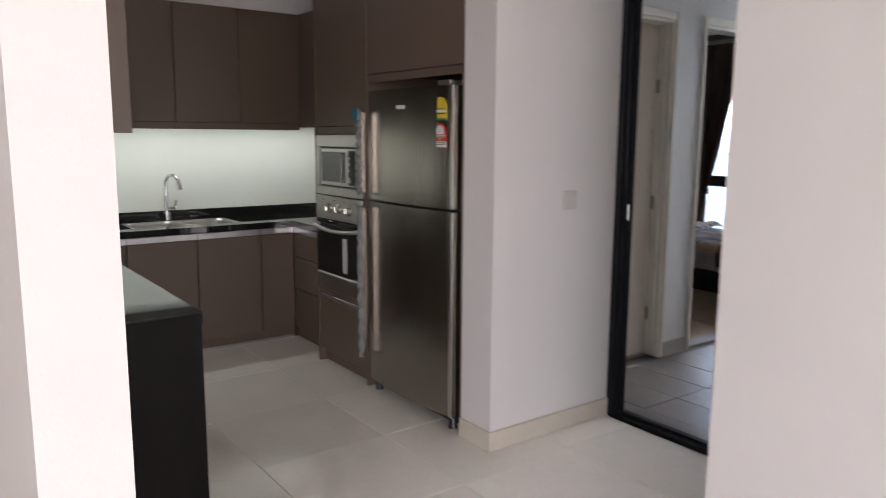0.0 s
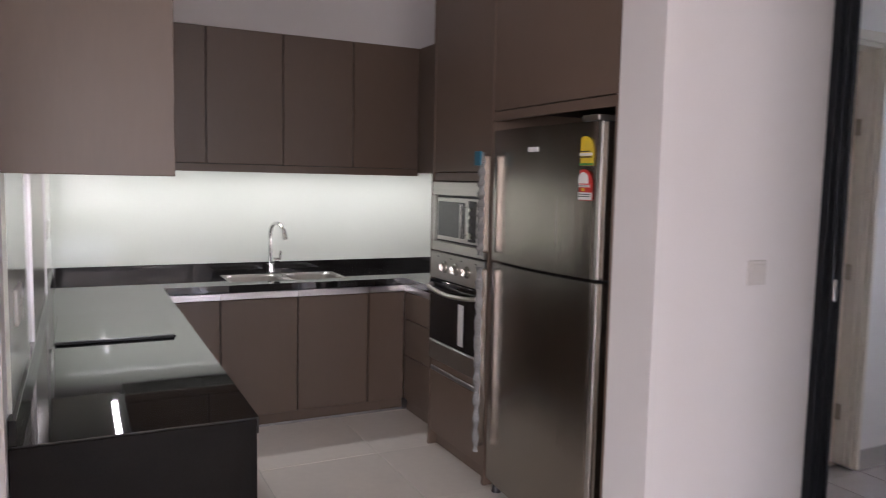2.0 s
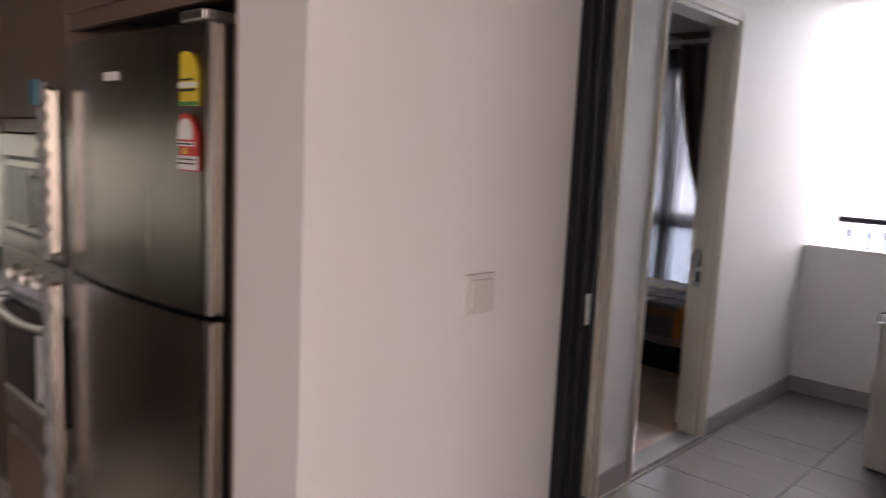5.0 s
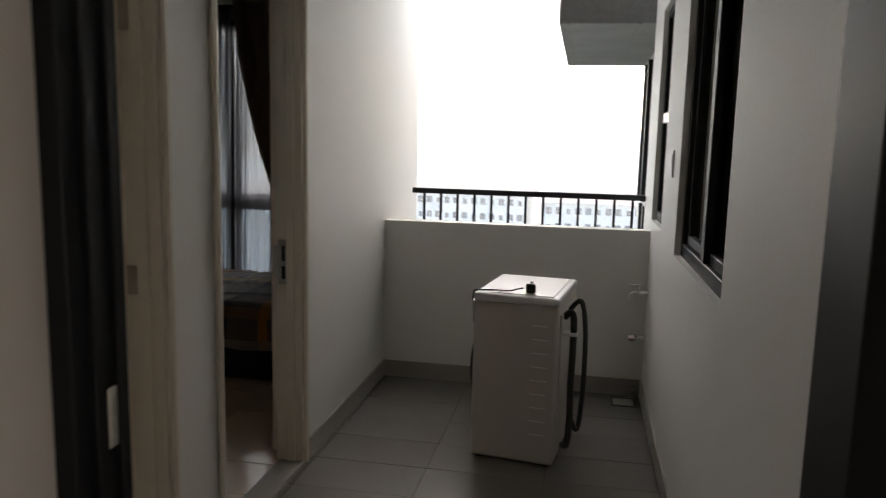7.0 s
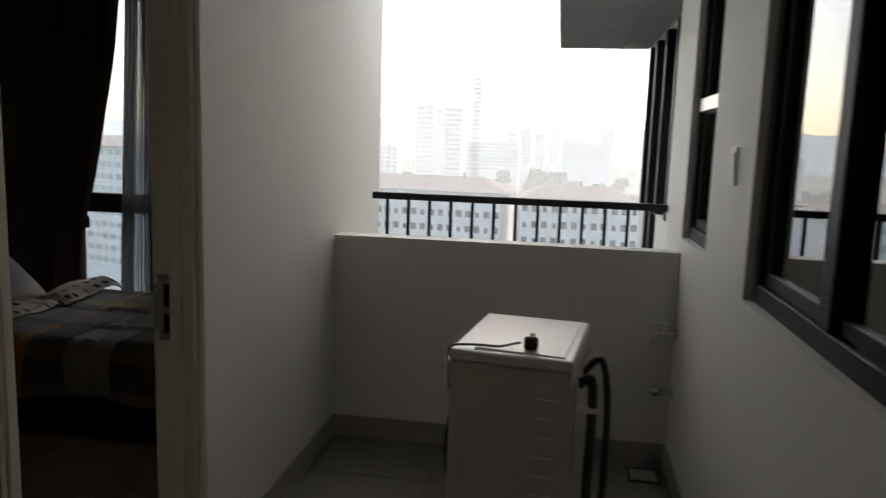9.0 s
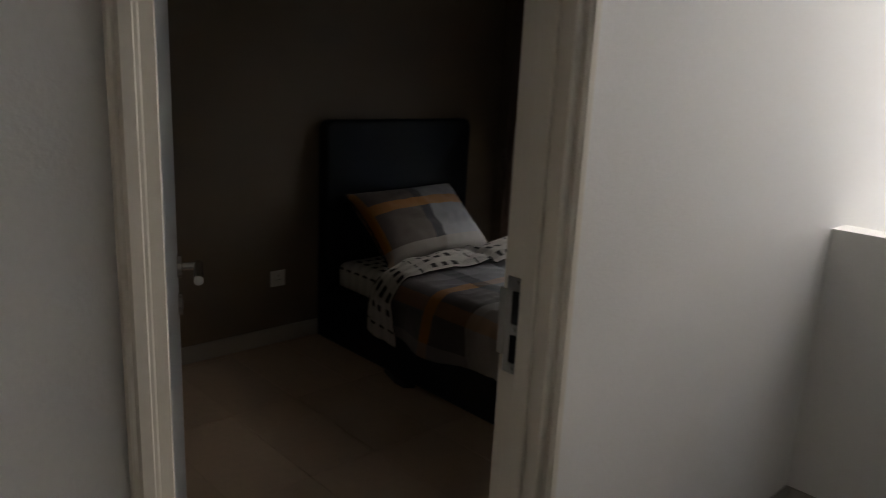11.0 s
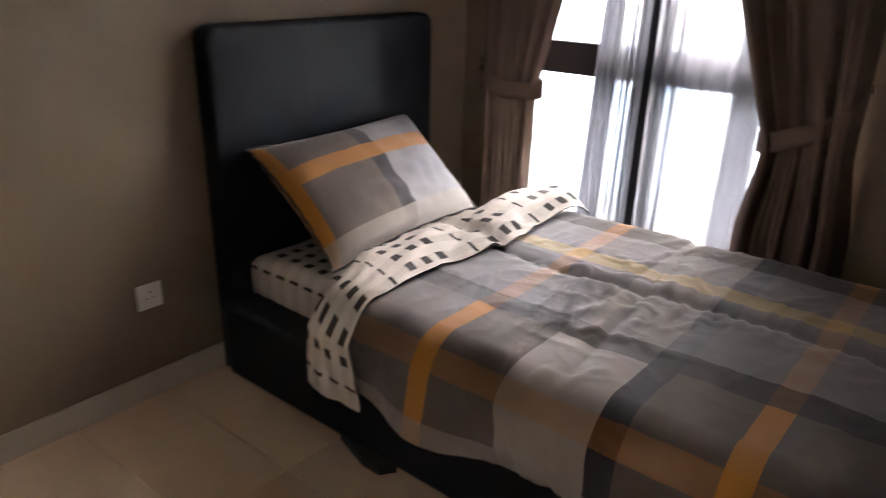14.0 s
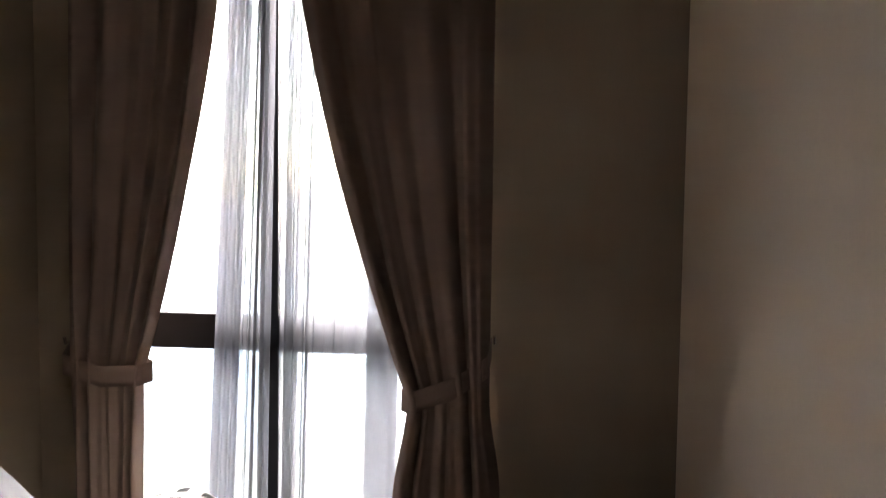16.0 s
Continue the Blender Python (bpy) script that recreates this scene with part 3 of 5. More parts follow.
# the other door's leaf, swung away into its dark room
leaf1 = thing("utility_door", "cream door standing open inside a dark room", "door", (D1R - 0.03, YB + 0.004, 0.0), 97)
part("leaf", boxes((0.0, 0.64, 0.0, 0.04, 0.012, DTOP - 0.035), bevel=0.002, seg=1), M_DOOR, leaf1)
lever_local(leaf1, 0.59, 0.04, 1.0, 1)
setting("wall_utility_closing", boxes((4.3, 5.2, 4.70, 4.75, 0, CEIL), (5.20, 5.25, YB + 0.032, 4.75, 0, CEIL)), M_WALL, "plain wall closing the utility room", "wall")

# sliding door to the yard
use_units(ROOM_SCALE, ROOM_AT)
sd = thing("sliding_door", "black aluminium sliding door frame with a floor track", "sliding door")
part("jamb", boxes((3.925, 4.03, 2.597, 2.626, -0.05, 2.28), (3.955, 3.975, 2.588, 2.597, 0.0, 2.2), (4.0, 4.02, 2.588, 2.597, 0.0, 2.2), bevel=0.002, seg=1), M_BLACKAL, sd)
part("jamb", boxes((3.912, 4.045, 1.705, 1.77, -0.05, 2.28), bevel=0.002, seg=1), M_BLACKAL, sd)
part("head", boxes((3.912, 4.045, 1.77, 2.597, 2.20, 2.278), bevel=0.002, seg=1), M_BLACKAL, sd)
part("track", boxes((3.915, 4.045, 1.77, 2.597, -0.05, 0.006), (3.935, 3.941, 1.77, 2.597, 0.006, 0.018), (3.985, 3.991, 1.77, 2.597, 0.006, 0.018), bevel=0.001, seg=1), M_BLACKAL, sd)
part("latch", boxes((3.978, 3.996, 2.588, 2.5965, 0.98, 1.06), bevel=0.002, seg=1), M_SATIN, sd, "small steel latch keeper")
use_units(1.0, (0, 0, 0))


def yard_window(name, x0, x1, z0, z1, mullions, transoms, label):
    """Black aluminium window set deep in the south wall of the yard."""
    w = tagged(new(name), label, "window", "", "structure")
    y0, y1 = 1.432, 1.502
    part("window_frame", boxes((x0, x0 + 0.05, y0, y1, z0, z1), (x1 - 0.05, x1, y0, y1, z0, z1), (x0 + 0.05, x1 - 0.05, y0, y1, z0, z0 + 0.06), (x0 + 0.05, x1 - 0.05, y0, y1, z1 - 0.05, z1), bevel=0.003, seg=1), M_BLACKAL, w)
    xs_ = [x0 + 0.05, *mullions, x1 - 0.05]
    for m in mullions:
        part("mullion", boxes((m - 0.035, m + 0.035, y0 - 0.005, y1 + 0.004, z0 + 0.061, z1 - 0.051), bevel=0.003, seg=1), M_BLACKAL, w)
    for tz in transoms:
        part("transom", boxes((x0 + 0.051, x1 - 0.051, y0, y1 + 0.003, tz - 0.03, tz + 0.03), bevel=0.003, seg=1), M_ALU if name == "window_2" else M_BLACKAL, w)
    zs = [z0 + 0.06, *transoms, z1 - 0.05]
    for a, b in zip(xs_, xs_[1:]):
        for c, d in zip(zs, zs[1:]):
            part("pane", boxes((a + 0.002, b - 0.002, 1.461, 1.467, c, d)), M_DARKGLASS, w)
            part("sash", boxes((a + 0.003, a + 0.035, 1.449, 1.482, c, d), (b - 0.035, b - 0.003, 1.449, 1.482, c, d), (a + 0.035, b - 0.035, 1.449, 1.482, c, c + 0.04), (a + 0.035, b - 0.035, 1.449, 1.482, d - 0.04, d), bevel=0.002, seg=1), M_BLACKAL, w)
    return w


yard_window("window_1", W1L, W1R, W1B, W1T, [5.80], [], "black aluminium two-pane window with reflecting glass")
yard_window("window_2", W2L, W2R, W2B, W2T, [], [1.72], "narrow black aluminium window with a pale transom")

# bedroom window
bwin = tagged(new("window_3"), "tall dark grey aluminium window behind curtains", "window", "", "structure")
y0, y1, z0, z1 = BW
part("window_frame", boxes((8.66, 8.73, y0, y0 + 0.05, z0, z1), (8.66, 8.73, y1 - 0.05, y1, z0, z1), (8.66, 8.73, y0 + 0.05, y1 - 0.05, z0, z0 + 0.05), (8.66, 8.73, y0 + 0.05, y1 - 0.05, z1 - 0.05, z1), bevel=0.003, seg=1), M_BLACKAL, bwin)
part("mullion", boxes((8.655, 8.735, 4.808, 4.876, z0 + 0.051, z1 - 0.051), bevel=0.003, seg=1), M_BLACKAL, bwin)
for a, b in ((y0 + 0.051, 4.807), (4.877, y1 - 0.051)):
    part("transom", boxes((8.655, 8.735, a, b, 0.965, 1.095), bevel=0.003, seg=1), M_BLACKAL, bwin)
    for c, d in ((z0 + 0.05, 0.965), (1.095, z1 - 0.05)):
        p = part("pane", boxes((8.693, 8.699, a, b, c, d)), M_GLASS, bwin)
        p.visible_shadow = False


# ---------------------------------------------------------------- kitchen
use_units(ROOM_SCALE, ROOM_AT)
CX, CH = 3.17, 0.81  # face of the tall units; height of the worktop


def front(name, span, parent, axis="y", mat=None):
    """A flat door or drawer front with eased edges."""
    return part(name, boxes(span, bevel=0.0025, seg=1), mat or M_CAB, parent)


def base_run(name, xs_, y, label):
    """A run of base doors facing south, one unit each."""
    for a, b in zip(xs_, xs_[1:]):
        u = thing(name, label, "base cabinet", group="base cabinets under the worktop")
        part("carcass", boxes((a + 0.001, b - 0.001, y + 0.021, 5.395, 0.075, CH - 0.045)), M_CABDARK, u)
        front("door", (a + 0.0025, b - 0.0025, y, y + 0.02, 0.075, 0.725), u)
        part("grip_profile", boxes((a + 0.001, b - 0.001, y - 0.002, y + 0.02, 0.727, 0.764), bevel=0.002, seg=1), M_ALU, u, "brushed aluminium grip profile")
        part("plinth", boxes((a, b, y + 0.022, y + 0.036, 0.002, 0.072)), M_CAB, u)
        part("kick_trim", boxes((a + 0.001, b - 0.001, y + 0.016, y + 0.0215, 0.002, 0.014)), M_ALU, u, "thin aluminium trim at the floor")


BY = 4.845
base_run("base_cabinet", [1.93, 2.205, 2.625, 3.045, 3.275], BY, "taupe laminate base cabinet with flat door under black worktop")
# corner unit with three drawers beside the oven column
du = thing("drawer_unit", "taupe laminate three-drawer unit beside the oven column", "drawer unit")
part("carcass", boxes((3.297, 3.79, 4.285, 4.84, 0.075, CH - 0.045)), M_CABDARK, du)
for a, b in ((0.075, 0.34), (0.345, 0.56), (0.565, 0.725)):
    front("drawer", (3.275, 3.295, 4.285, 4.842, a, b), du)
part("plinth", boxes((3.297, 3.312, 4.285, 4.842, 0.002, 0.072)), M_CAB, du)
part("grip_profile", boxes((3.273, 3.295, 4.285, 4.842, 0.727, 0.764), bevel=0.002, seg=1), M_ALU, du, "brushed aluminium grip profile")
# west run under the hob
wu = thing("hob_cabinet", "taupe laminate cabinet run ending in a black end panel", "base cabinet")
part("carcass", boxes((1.40, 1.87, 2.66, 4.84, 0.075, CH - 0.045)), M_CABDARK, wu)
for a, b in ((2.66, 3.2), (3.2, 3.74), (3.74, 4.28), (4.28, 4.84)):
    front("door", (1.872, 1.892, a + 0.0025, b - 0.0025, 0.075, 0.725), wu)
part("plinth", boxes((1.84, 1.86, 2.66, 4.84, 0.002, 0.072)), M_CAB, wu)
part("end_panel", boxes((1.398, 1.915, 2.604, 2.6115, 0.0, CH - 0.004), (1.398, 1.915, 2.6115, 2.655, 0.0, CH - 0.042), bevel=0.002, seg=1), M_PANEL, wu, "black laminate end panel with pale specks")

# worktop in black granite with a cut-out for the sink
SX0, SX1, SY0, SY1 = 2.27, 2.95, 4.93, 5.27
wt = thing("worktop", "polished black granite worktop in a U shape with upstand", "worktop")
for span in ((1.398, 1.92, 2.608, 5.396), (1.92, SX0, 4.815, 5.396), (SX0, SX1, 4.815, SY0), (SX0, SX1, SY1, 5.396), (SX1, 3.26, 4.815, 5.396), (3.26, 3.795, 4.285, 5.396)):
    part("slab", boxes((*span, CH - 0.04, CH)), M_GRANITE, wt)
part("upstand", boxes((1.415, 3.795, 5.378, 5.396, CH, CH + 0.055), (1.398, 1.414, 2.612, 5.396, CH, CH + 0.055), bevel=0.001, seg=1), M_GRANITE, wt, "low black granite upstand")

# glass splashbacks
sb = thing("splashback", "glossy white back-painted glass splashback", "splashback")
part("panel", boxes((1.402, 3.795, 5.386, 5.399, CH + 0.056, 1.43)), M_SPLASH, sb)
sb2 = thing("splashback", "glossy white glass splashback with steel panel behind the hob", "splashback")
part("panel", boxes((1.396, 1.404, 2.66, 3.42, CH + 0.056, 1.39)), M_SPLASH, sb2)
part("panel", boxes((1.396, 1.404, 4.42, 5.385, CH + 0.056, 1.39)), M_SPLASH, sb2)
part("steel_panel", boxes((1.396, 1.407, 3.425, 4.415, CH + 0.056, 1.39), bevel=0.001, seg=1), M_STEEL, sb2, "brushed steel panel")
for y in (3.417, 4.414):
    part("edge_trim", boxes((1.396, 1.412, y, y + 0.009, CH + 0.056, 1.39)), M_ALU, sb2)


def plate(name, m, w, h, label, category, kind="switch", mat=M_WHITEPL):
    """Wall plate with rounded edges, a rocker or three pin holes; local x right, z up, -y out of the wall."""
    t = thing(name, label, category)
    t.matrix_basis = m
    part("plate", boxes((-w / 2, w / 2, -0.009, 0.0, -h / 2, h / 2), bevel=0.003, seg=2), mat, t)
    if kind == "switch":
        part("rocker", move(boxes((-w * 0.36, w * 0.36, -0.003, 0.003, -h * 0.36, h * 0.36), bevel=0.0015, seg=1), pose(0, -0.0095, 0, 2)), mat, t)
    else:
        for sx, sz, ww, hh in ((0, 0.016, 0.004, 0.008), (-0.011, -0.006, 0.007, 0.004), (0.011, -0.006, 0.007, 0.004)):
            part("pin_hole", boxes((sx - ww / 2, sx + ww / 2, -0.0096, -0.0092, sz - hh / 2, sz + hh / 2)), M_INK, t)
        part("rocker", boxes((w * 0.22, w * 0.36, -0.012, -0.0092, h * 0.12, h * 0.34), bevel=0.001, seg=1), mat, t)
    return t


plate("light_switch", pose(*room(3.615, 2.627, 1.095)), 0.086, 0.086, "pale warm-grey light switch on the painted wall", "light switch", mat=M_SWITCH)
plate("power_socket", pose(*room(1.404, 2.86, 1.075), 0, 0, 90), 0.146, 0.086, "white double socket on the glass splashback", "socket", "socket")
plate("power_socket", pose(*room(1.404, 4.75, 1.12), 0, 0, 90), 0.086, 0.086, "white socket on the glass splashback", "socket", "socket")

# hob: flush black glass with a dark front seam
hob = thing("hob", "flush black glass hob set in the granite worktop", "hob")
part("glass_top", boxes((1.455, 1.845, 3.62, 4.16, CH + 0.001, CH + 0.005), bevel=0.001, seg=1), M_OVENGLASS, hob)
part("front_seam", boxes((1.46, 1.838, 3.595, 3.615, CH + 0.001, CH + 0.009), bevel=0.002, seg=1), M_BLACK, hob, "matt black edge strip")

# sink with two bowls, drainers, and a tall mixer tap
sk = thing("kitchen_sink", "stainless steel double bowl undermount sink", "sink")


def bowl(x0, x1, y0, y1, z, depth, r=0.05):
    def ring(inset, zz):
        pts = []
        rr = max(r - inset * 0.3, 0.02)
        for cx, cy, a0 in ((x1 - inset - rr, y1 - inset - rr, 0), (x0 + inset + rr, y1 - inset - rr, 90), (x0 + inset + rr, y0 + inset + rr, 180), (x1 - inset - rr, y0 + inset + rr, 270)):
            for k in range(5):
                a = radians(a0 + k * 22.5)
                pts.append((cx + rr * math.cos(a), cy + rr * math.sin(a), zz))
        return pts
    bm = bmesh.new()
    rows_ = [[bm.verts.new(p) for p in ring(i, zz)] for i, zz in ((-0.012, z), (0.0, z), (0.006, z - 0.01), (0.012, z - depth * 0.8), (0.03, z - depth))]
    n = len(rows_[0])
    for a, b in zip(rows_, rows_[1:]):
        for k in range(n):
            bm.faces.new((a[k], a[(k + 1) % n], b[(k + 1) % n], b[k]))
    bm.faces.new(rows_[-1])
    return bm


for a, b in ((SX0 + 0.004, 2.60), (2.62, SX1 - 0.004)):
    bw_ = part("bowl", bowl(a + 0.012, b - 0.012, SY0 + 0.016, SY1 - 0.016, CH - 0.004, 0.17), M_STEELH, sk)
    part("drain", rod(((a + b) / 2, 5.1, CH - 0.173), ((a + b) / 2, 5.1, CH - 0.168), 0.04, seg=24), M_CHROME, bw_)
part("rim", boxes((SX0, SX0 + 0.008, SY0, SY1, CH - 0.012, CH - 0.003), (SX1 - 0.008, SX1, SY0, SY1, CH - 0.012, CH - 0.003), (2.598, 2.622, SY0, SY1, CH - 0.014, CH - 0.006),
                  (SX0, SX1, SY0, SY0 + 0.010, CH - 0.013, CH - 0.003), (SX0, SX1, SY1 - 0.010, SY1, CH - 0.013, CH - 0.003)), M_STEELH, sk)
tp = thing("mixer_tap", "chrome swan-neck kitchen mixer tap behind the sink", "tap", (2.585, 5.325, CH))
part("base", rod((0, 0, 0), (0, 0, 0.05), 0.026, 0.023, seg=24), M_CHROME, tp, smooth=False)
part("spout", tube([(0, 0, 0.05), (0, 0, 0.16), (0, 0, 0.245), (0.012, -0.03, 0.292), (0.035, -0.075, 0.298), (0.052, -0.105, 0.265)], 0.0115), M_CHROME, tp, smooth=True)
part("nozzle", rod((0.052, -0.105, 0.268), (0.060, -0.12, 0.205), 0.014, 0.017), M_CHROME, tp)
part("lever", join(rod((0.02, 0, 0.075), (0.058, 0, 0.075), 0.013), rod((0.055, 0, 0.075), (0.062, -0.01, 0.13), 0.006)), M_CHROME, tp)

# wall cabinets, north and west
UB, UT, UY = 1.434, 2.19, 5.05
for a, b in ((1.742, 2.171), (2.171, 2.594), (2.594, 3.012), (3.012, 3.44)):
    u = thing("wall_cabinet", "taupe laminate wall cabinet with flat handleless door", "wall cabinet", group="wall cabinets over the sink")
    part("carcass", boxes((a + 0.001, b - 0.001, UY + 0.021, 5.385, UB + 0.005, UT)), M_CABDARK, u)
    front("door", (a + 0.002, b - 0.002, UY, UY + 0.02, UB + 0.022, UT), u)
    part("light_pelmet", boxes((a, b, UY + 0.004, UY + 0.021, UB - 0.022, UB + 0.019)), M_CAB, u)
u = thing("wall_cabinet", "narrow taupe laminate filler cabinet in the corner", "wall cabinet")
part("carcass", boxes((3.441, 3.795, 4.285, 5.385, UB, UT)), M_CAB, u)
for a, b in ((2.63, 3.40), (3.40, 4.20), (4.20, 5.045)):
    u = thing("wall_cabinet", "taupe laminate wall cabinet over the hob", "wall cabinet", group="wall cabinets over the hob")
    part("carcass", boxes((1.40, 1.715, a + 0.001, b - 0.001, 1.387, 2.40)), M_CAB, u)
    front("door", (1.716, 1.735, a + 0.002, b - 0.002, 1.40, 2.40), u)
    if a < 2.7:
        part("end_panel", boxes((1.40, 1.737, 2.61, 2.629, 1.383, 2.40), bevel=0.0015, seg=1), M_CAB, u)
setting("trim_bulkhead", boxes((1.395, 3.80, 5.08, 5.40, UT + 0.002, CEIL)), M_WALL, "painted bulkhead above the wall cabinets", "bulkhead")
setting("trim_bulkhead_west", boxes((1.395, 1.70, 2.66, 5.08, 2.402, CEIL)), M_WALL, "painted bulkhead above the hob cabinets", "bulkhead")

# tall units: oven column and the housing over the fridge
col = thing("oven_column", "tall taupe laminate oven housing with drawer", "tall cabinet")
part("side_panel", boxes((CX, 3.795, 4.262, 4.282, 0.0, 2.45), bevel=0.001, seg=1), M_CAB, col)
part("side_panel", boxes((CX, 3.795, 3.678, 3.700, 0.0, 2.45), bevel=0.001, seg=1), M_CAB, col)
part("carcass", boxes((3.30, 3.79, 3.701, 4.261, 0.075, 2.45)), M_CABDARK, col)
front("upper_door", (CX + 0.003, CX + 0.022, 3.703, 4.259, 1.432, 2.45), col)
part("filler_rail", boxes((CX + 0.006, CX + 0.024, 3.703, 4.259, 1.388, 1.426)), M_CAB, col)
front("drawer", (CX + 0.003, CX + 0.022, 3.703, 4.259, 0.085, 0.405), col)
part("grip_profile", boxes((CX + 0.001, CX + 0.03, 3.703, 4.259, 0.408, 0.43), bevel=0.002, seg=1), M_ALU, col, "brushed aluminium grip profile")
front("rail", (CX + 0.003, CX + 0.022, 3.703, 4.259, 0.432, 0.468), col)
part("plinth", boxes((CX + 0.045, CX + 0.06, 3.701, 4.261, 0.002, 0.083)), M_CAB, col)
hs = thing("fridge_housing", "taupe laminate housing panels and cupboard over the fridge", "tall cabinet")
part("side_panel", boxes((CX, 3.795, 2.840, 2.857, 0.0, 2.45), bevel=0.001, seg=1), M_CAB, hs)
part("carcass", boxes((CX + 0.025, 3.79, 2.858, 3.677, 1.69, 2.45)), M_CABDARK, hs)
part("bottom_rail", boxes((CX + 0.004, CX + 0.024, 2.858, 3.677, 1.650, 1.688), bevel=0.001, seg=1), M_CAB, hs)
front("door", (CX + 0.003, CX + 0.022, 2.860, 3.676, 1.692, 2.45), hs)
setting("trim_bulkhead_east", boxes((CX + 0.05, 3.80, 2.838, 4.28, 2.452, CEIL)), M_WALL, "painted bulkhead above the tall units", "bulkhead")

mw = thing("microwave", "built-in steel framed microwave with grey window", "microwave")
part("trim_frame", boxes((CX - 0.006, CX + 0.014, 3.712, 4.256, 1.315, 1.383), (CX - 0.006, CX + 0.014, 3.712, 4.256, 1.036, 1.085), (CX - 0.006, CX + 0.014, 3.712, 3.775, 1.085, 1.315), (CX - 0.006, CX + 0.014, 4.215, 4.256, 1.085, 1.315), bevel=0.003, seg=1), M_STEELH, mw, "brushed steel trim frame")
part("body", boxes((CX + 0.004, CX + 0.40, 3.776, 4.214, 1.086, 1.314)), M_BLACK, mw)
part("face", boxes((CX - 0.004, CX + 0.003, 3.785, 4.205, 1.095, 1.305), bevel=0.002, seg=1), M_STEELH, mw)
part("window", boxes((CX - 0.008, CX - 0.0045, 3.905, 4.185, 1.115, 1.285), bevel=0.001, seg=1), M_MWGLASS, mw, "dark grey glass door window")
part("control_panel", boxes((CX - 0.008, CX - 0.0045, 3.795, 3.868, 1.105, 1.295), bevel=0.001, seg=1), M_BLACK, mw)
part("door_handle", join(rod((CX - 0.036, 3.885, 1.12), (CX - 0.036, 3.885, 1.28), 0.007), rod((CX - 0.036, 3.885, 1.135), (CX - 0.004, 3.885, 1.135), 0.004), rod((CX - 0.036, 3.885, 1.265), (CX - 0.004, 3.885, 1.265), 0.004)), M_CHROME, mw)
for z, r in ((1.135, 0.016), (1.185, 0.008), (1.22, 0.008), (1.255, 0.008)):
    part("knob", rod((CX - 0.0085, 3.832, z), (CX - 0.022, 3.832, z), r, seg=20), M_SATIN, mw)

ov = thing("oven", "built-in stainless steel oven with three knobs and dark glass", "oven")
part("body", boxes((CX + 0.02, CX + 0.50, 3.712, 4.25, 0.474, 1.028)), M_BLACK, ov)
part("control_panel", boxes((CX - 0.010, CX + 0.019, 3.708, 4.256, 0.895, 1.031), bevel=0.003, seg=1), M_STEELH, ov)
for y in (3.86, 3.975, 4.09):
    k = part("knob", join(rod((CX - 0.011, y, 0.962), (CX - 0.016, y, 0.962), 0.030, seg=28), rod((CX - 0.016, y, 0.962), (CX - 0.036, y, 0.962), 0.021, 0.018, seg=24), boxes((CX - 0.042, CX - 0.034, y - 0.004, y + 0.004, 0.945, 0.979))), M_SATIN, ov)
for y in (3.78, 3.92, 4.03, 4.17):
    part("marking", boxes((CX - 0.0108, CX - 0.0102, y - 0.008, y + 0.008, 1.005, 1.011)), M_INK, ov)
part("door", boxes((CX - 0.012, CX + 0.019, 3.708, 4.256, 0.575, 0.888), bevel=0.004, seg=1), M_OVENGLASS, ov, "black glass oven door")
part("lower_trim", boxes((CX - 0.012, CX + 0.019, 3.708, 4.256, 0.474, 0.572), bevel=0.004, seg=1), M_STEELH, ov, "brushed steel lower trim")
part("door_handle", join(tube([(CX - 0.012, 4.22, 0.862), (CX - 0.046, 4.20, 0.852), (CX - 0.056, 3.98, 0.838), (CX - 0.046, 3.76, 0.852), (CX - 0.012, 3.74, 0.862)], 0.011)), M_STEELH, ov, "curved steel handle", smooth=True)
part("label", boxes((CX - 0.0135, CX - 0.0125, 3.885, 3.935, 0.60, 0.80)), M_PAPER, ov, "white paper label")

# fridge with bowed doors
FY0, FY1, FBOT, FSPLIT, FTOP = 2.885, 3.652, 0.075, 1.046, 1.602


def bowed(y0, y1, z0, z1, x_edge=3.168, bow=0.033, back=3.215, n=18):
    """A fridge door, flat behind and gently bowed in front."""
    out = []
    for k in range(n + 1):
        t = k / n
        edge = min(1, min(t, 1 - t) / 0.035)
        out.append((x_edge - bow * (1 - (2 * t - 1) ** 2) - 0.018 * edge ** 0.5, y0 + (y1 - y0) * t))
    bm = prism(out + [(back, y1), (back, y0)], z0, z1)
    return bm


fr = thing("fridge", "tall stainless steel two-door fridge with bowed doors and protective film", "fridge")
part("cabinet", boxes((3.22, 3.78, FY0 + 0.004, FY1 - 0.004, 0.05, FTOP - 0.008), bevel=0.004, seg=1), M_STEEL, fr, "grey side of the fridge")
part("gasket", boxes((3.213, 3.222, FY0 + 0.01, FY1 - 0.01, FBOT, FTOP - 0.01)), M_BLACK, fr)
fd1 = part("freezer_door", bowed(FY0, FY1, FSPLIT + 0.006, FTOP), M_STEEL, fr, "upper stainless steel door")
fd2 = part("fridge_door", bowed(FY0, FY1, FBOT, FSPLIT - 0.006), M_STEEL, fr, "lower stainless steel door")
part("hinge_cover", boxes((3.13, 3.23, FY0 + 0.01, FY0 + 0.10, FTOP + 0.001, FTOP + 0.022), bevel=0.004, seg=2), M_STEELH, fr)
part("base_grille", boxes((3.19, 3.22, FY0 + 0.02, FY1 - 0.02, 0.03, FBOT - 0.004)), M_BLACK, fr)
for y in (FY0 + 0.05, FY1 - 0.05):
    part("foot", rod((3.195, y, 0.0), (3.195, y, 0.05), 0.022, 0.016), M_BLACK, fr)
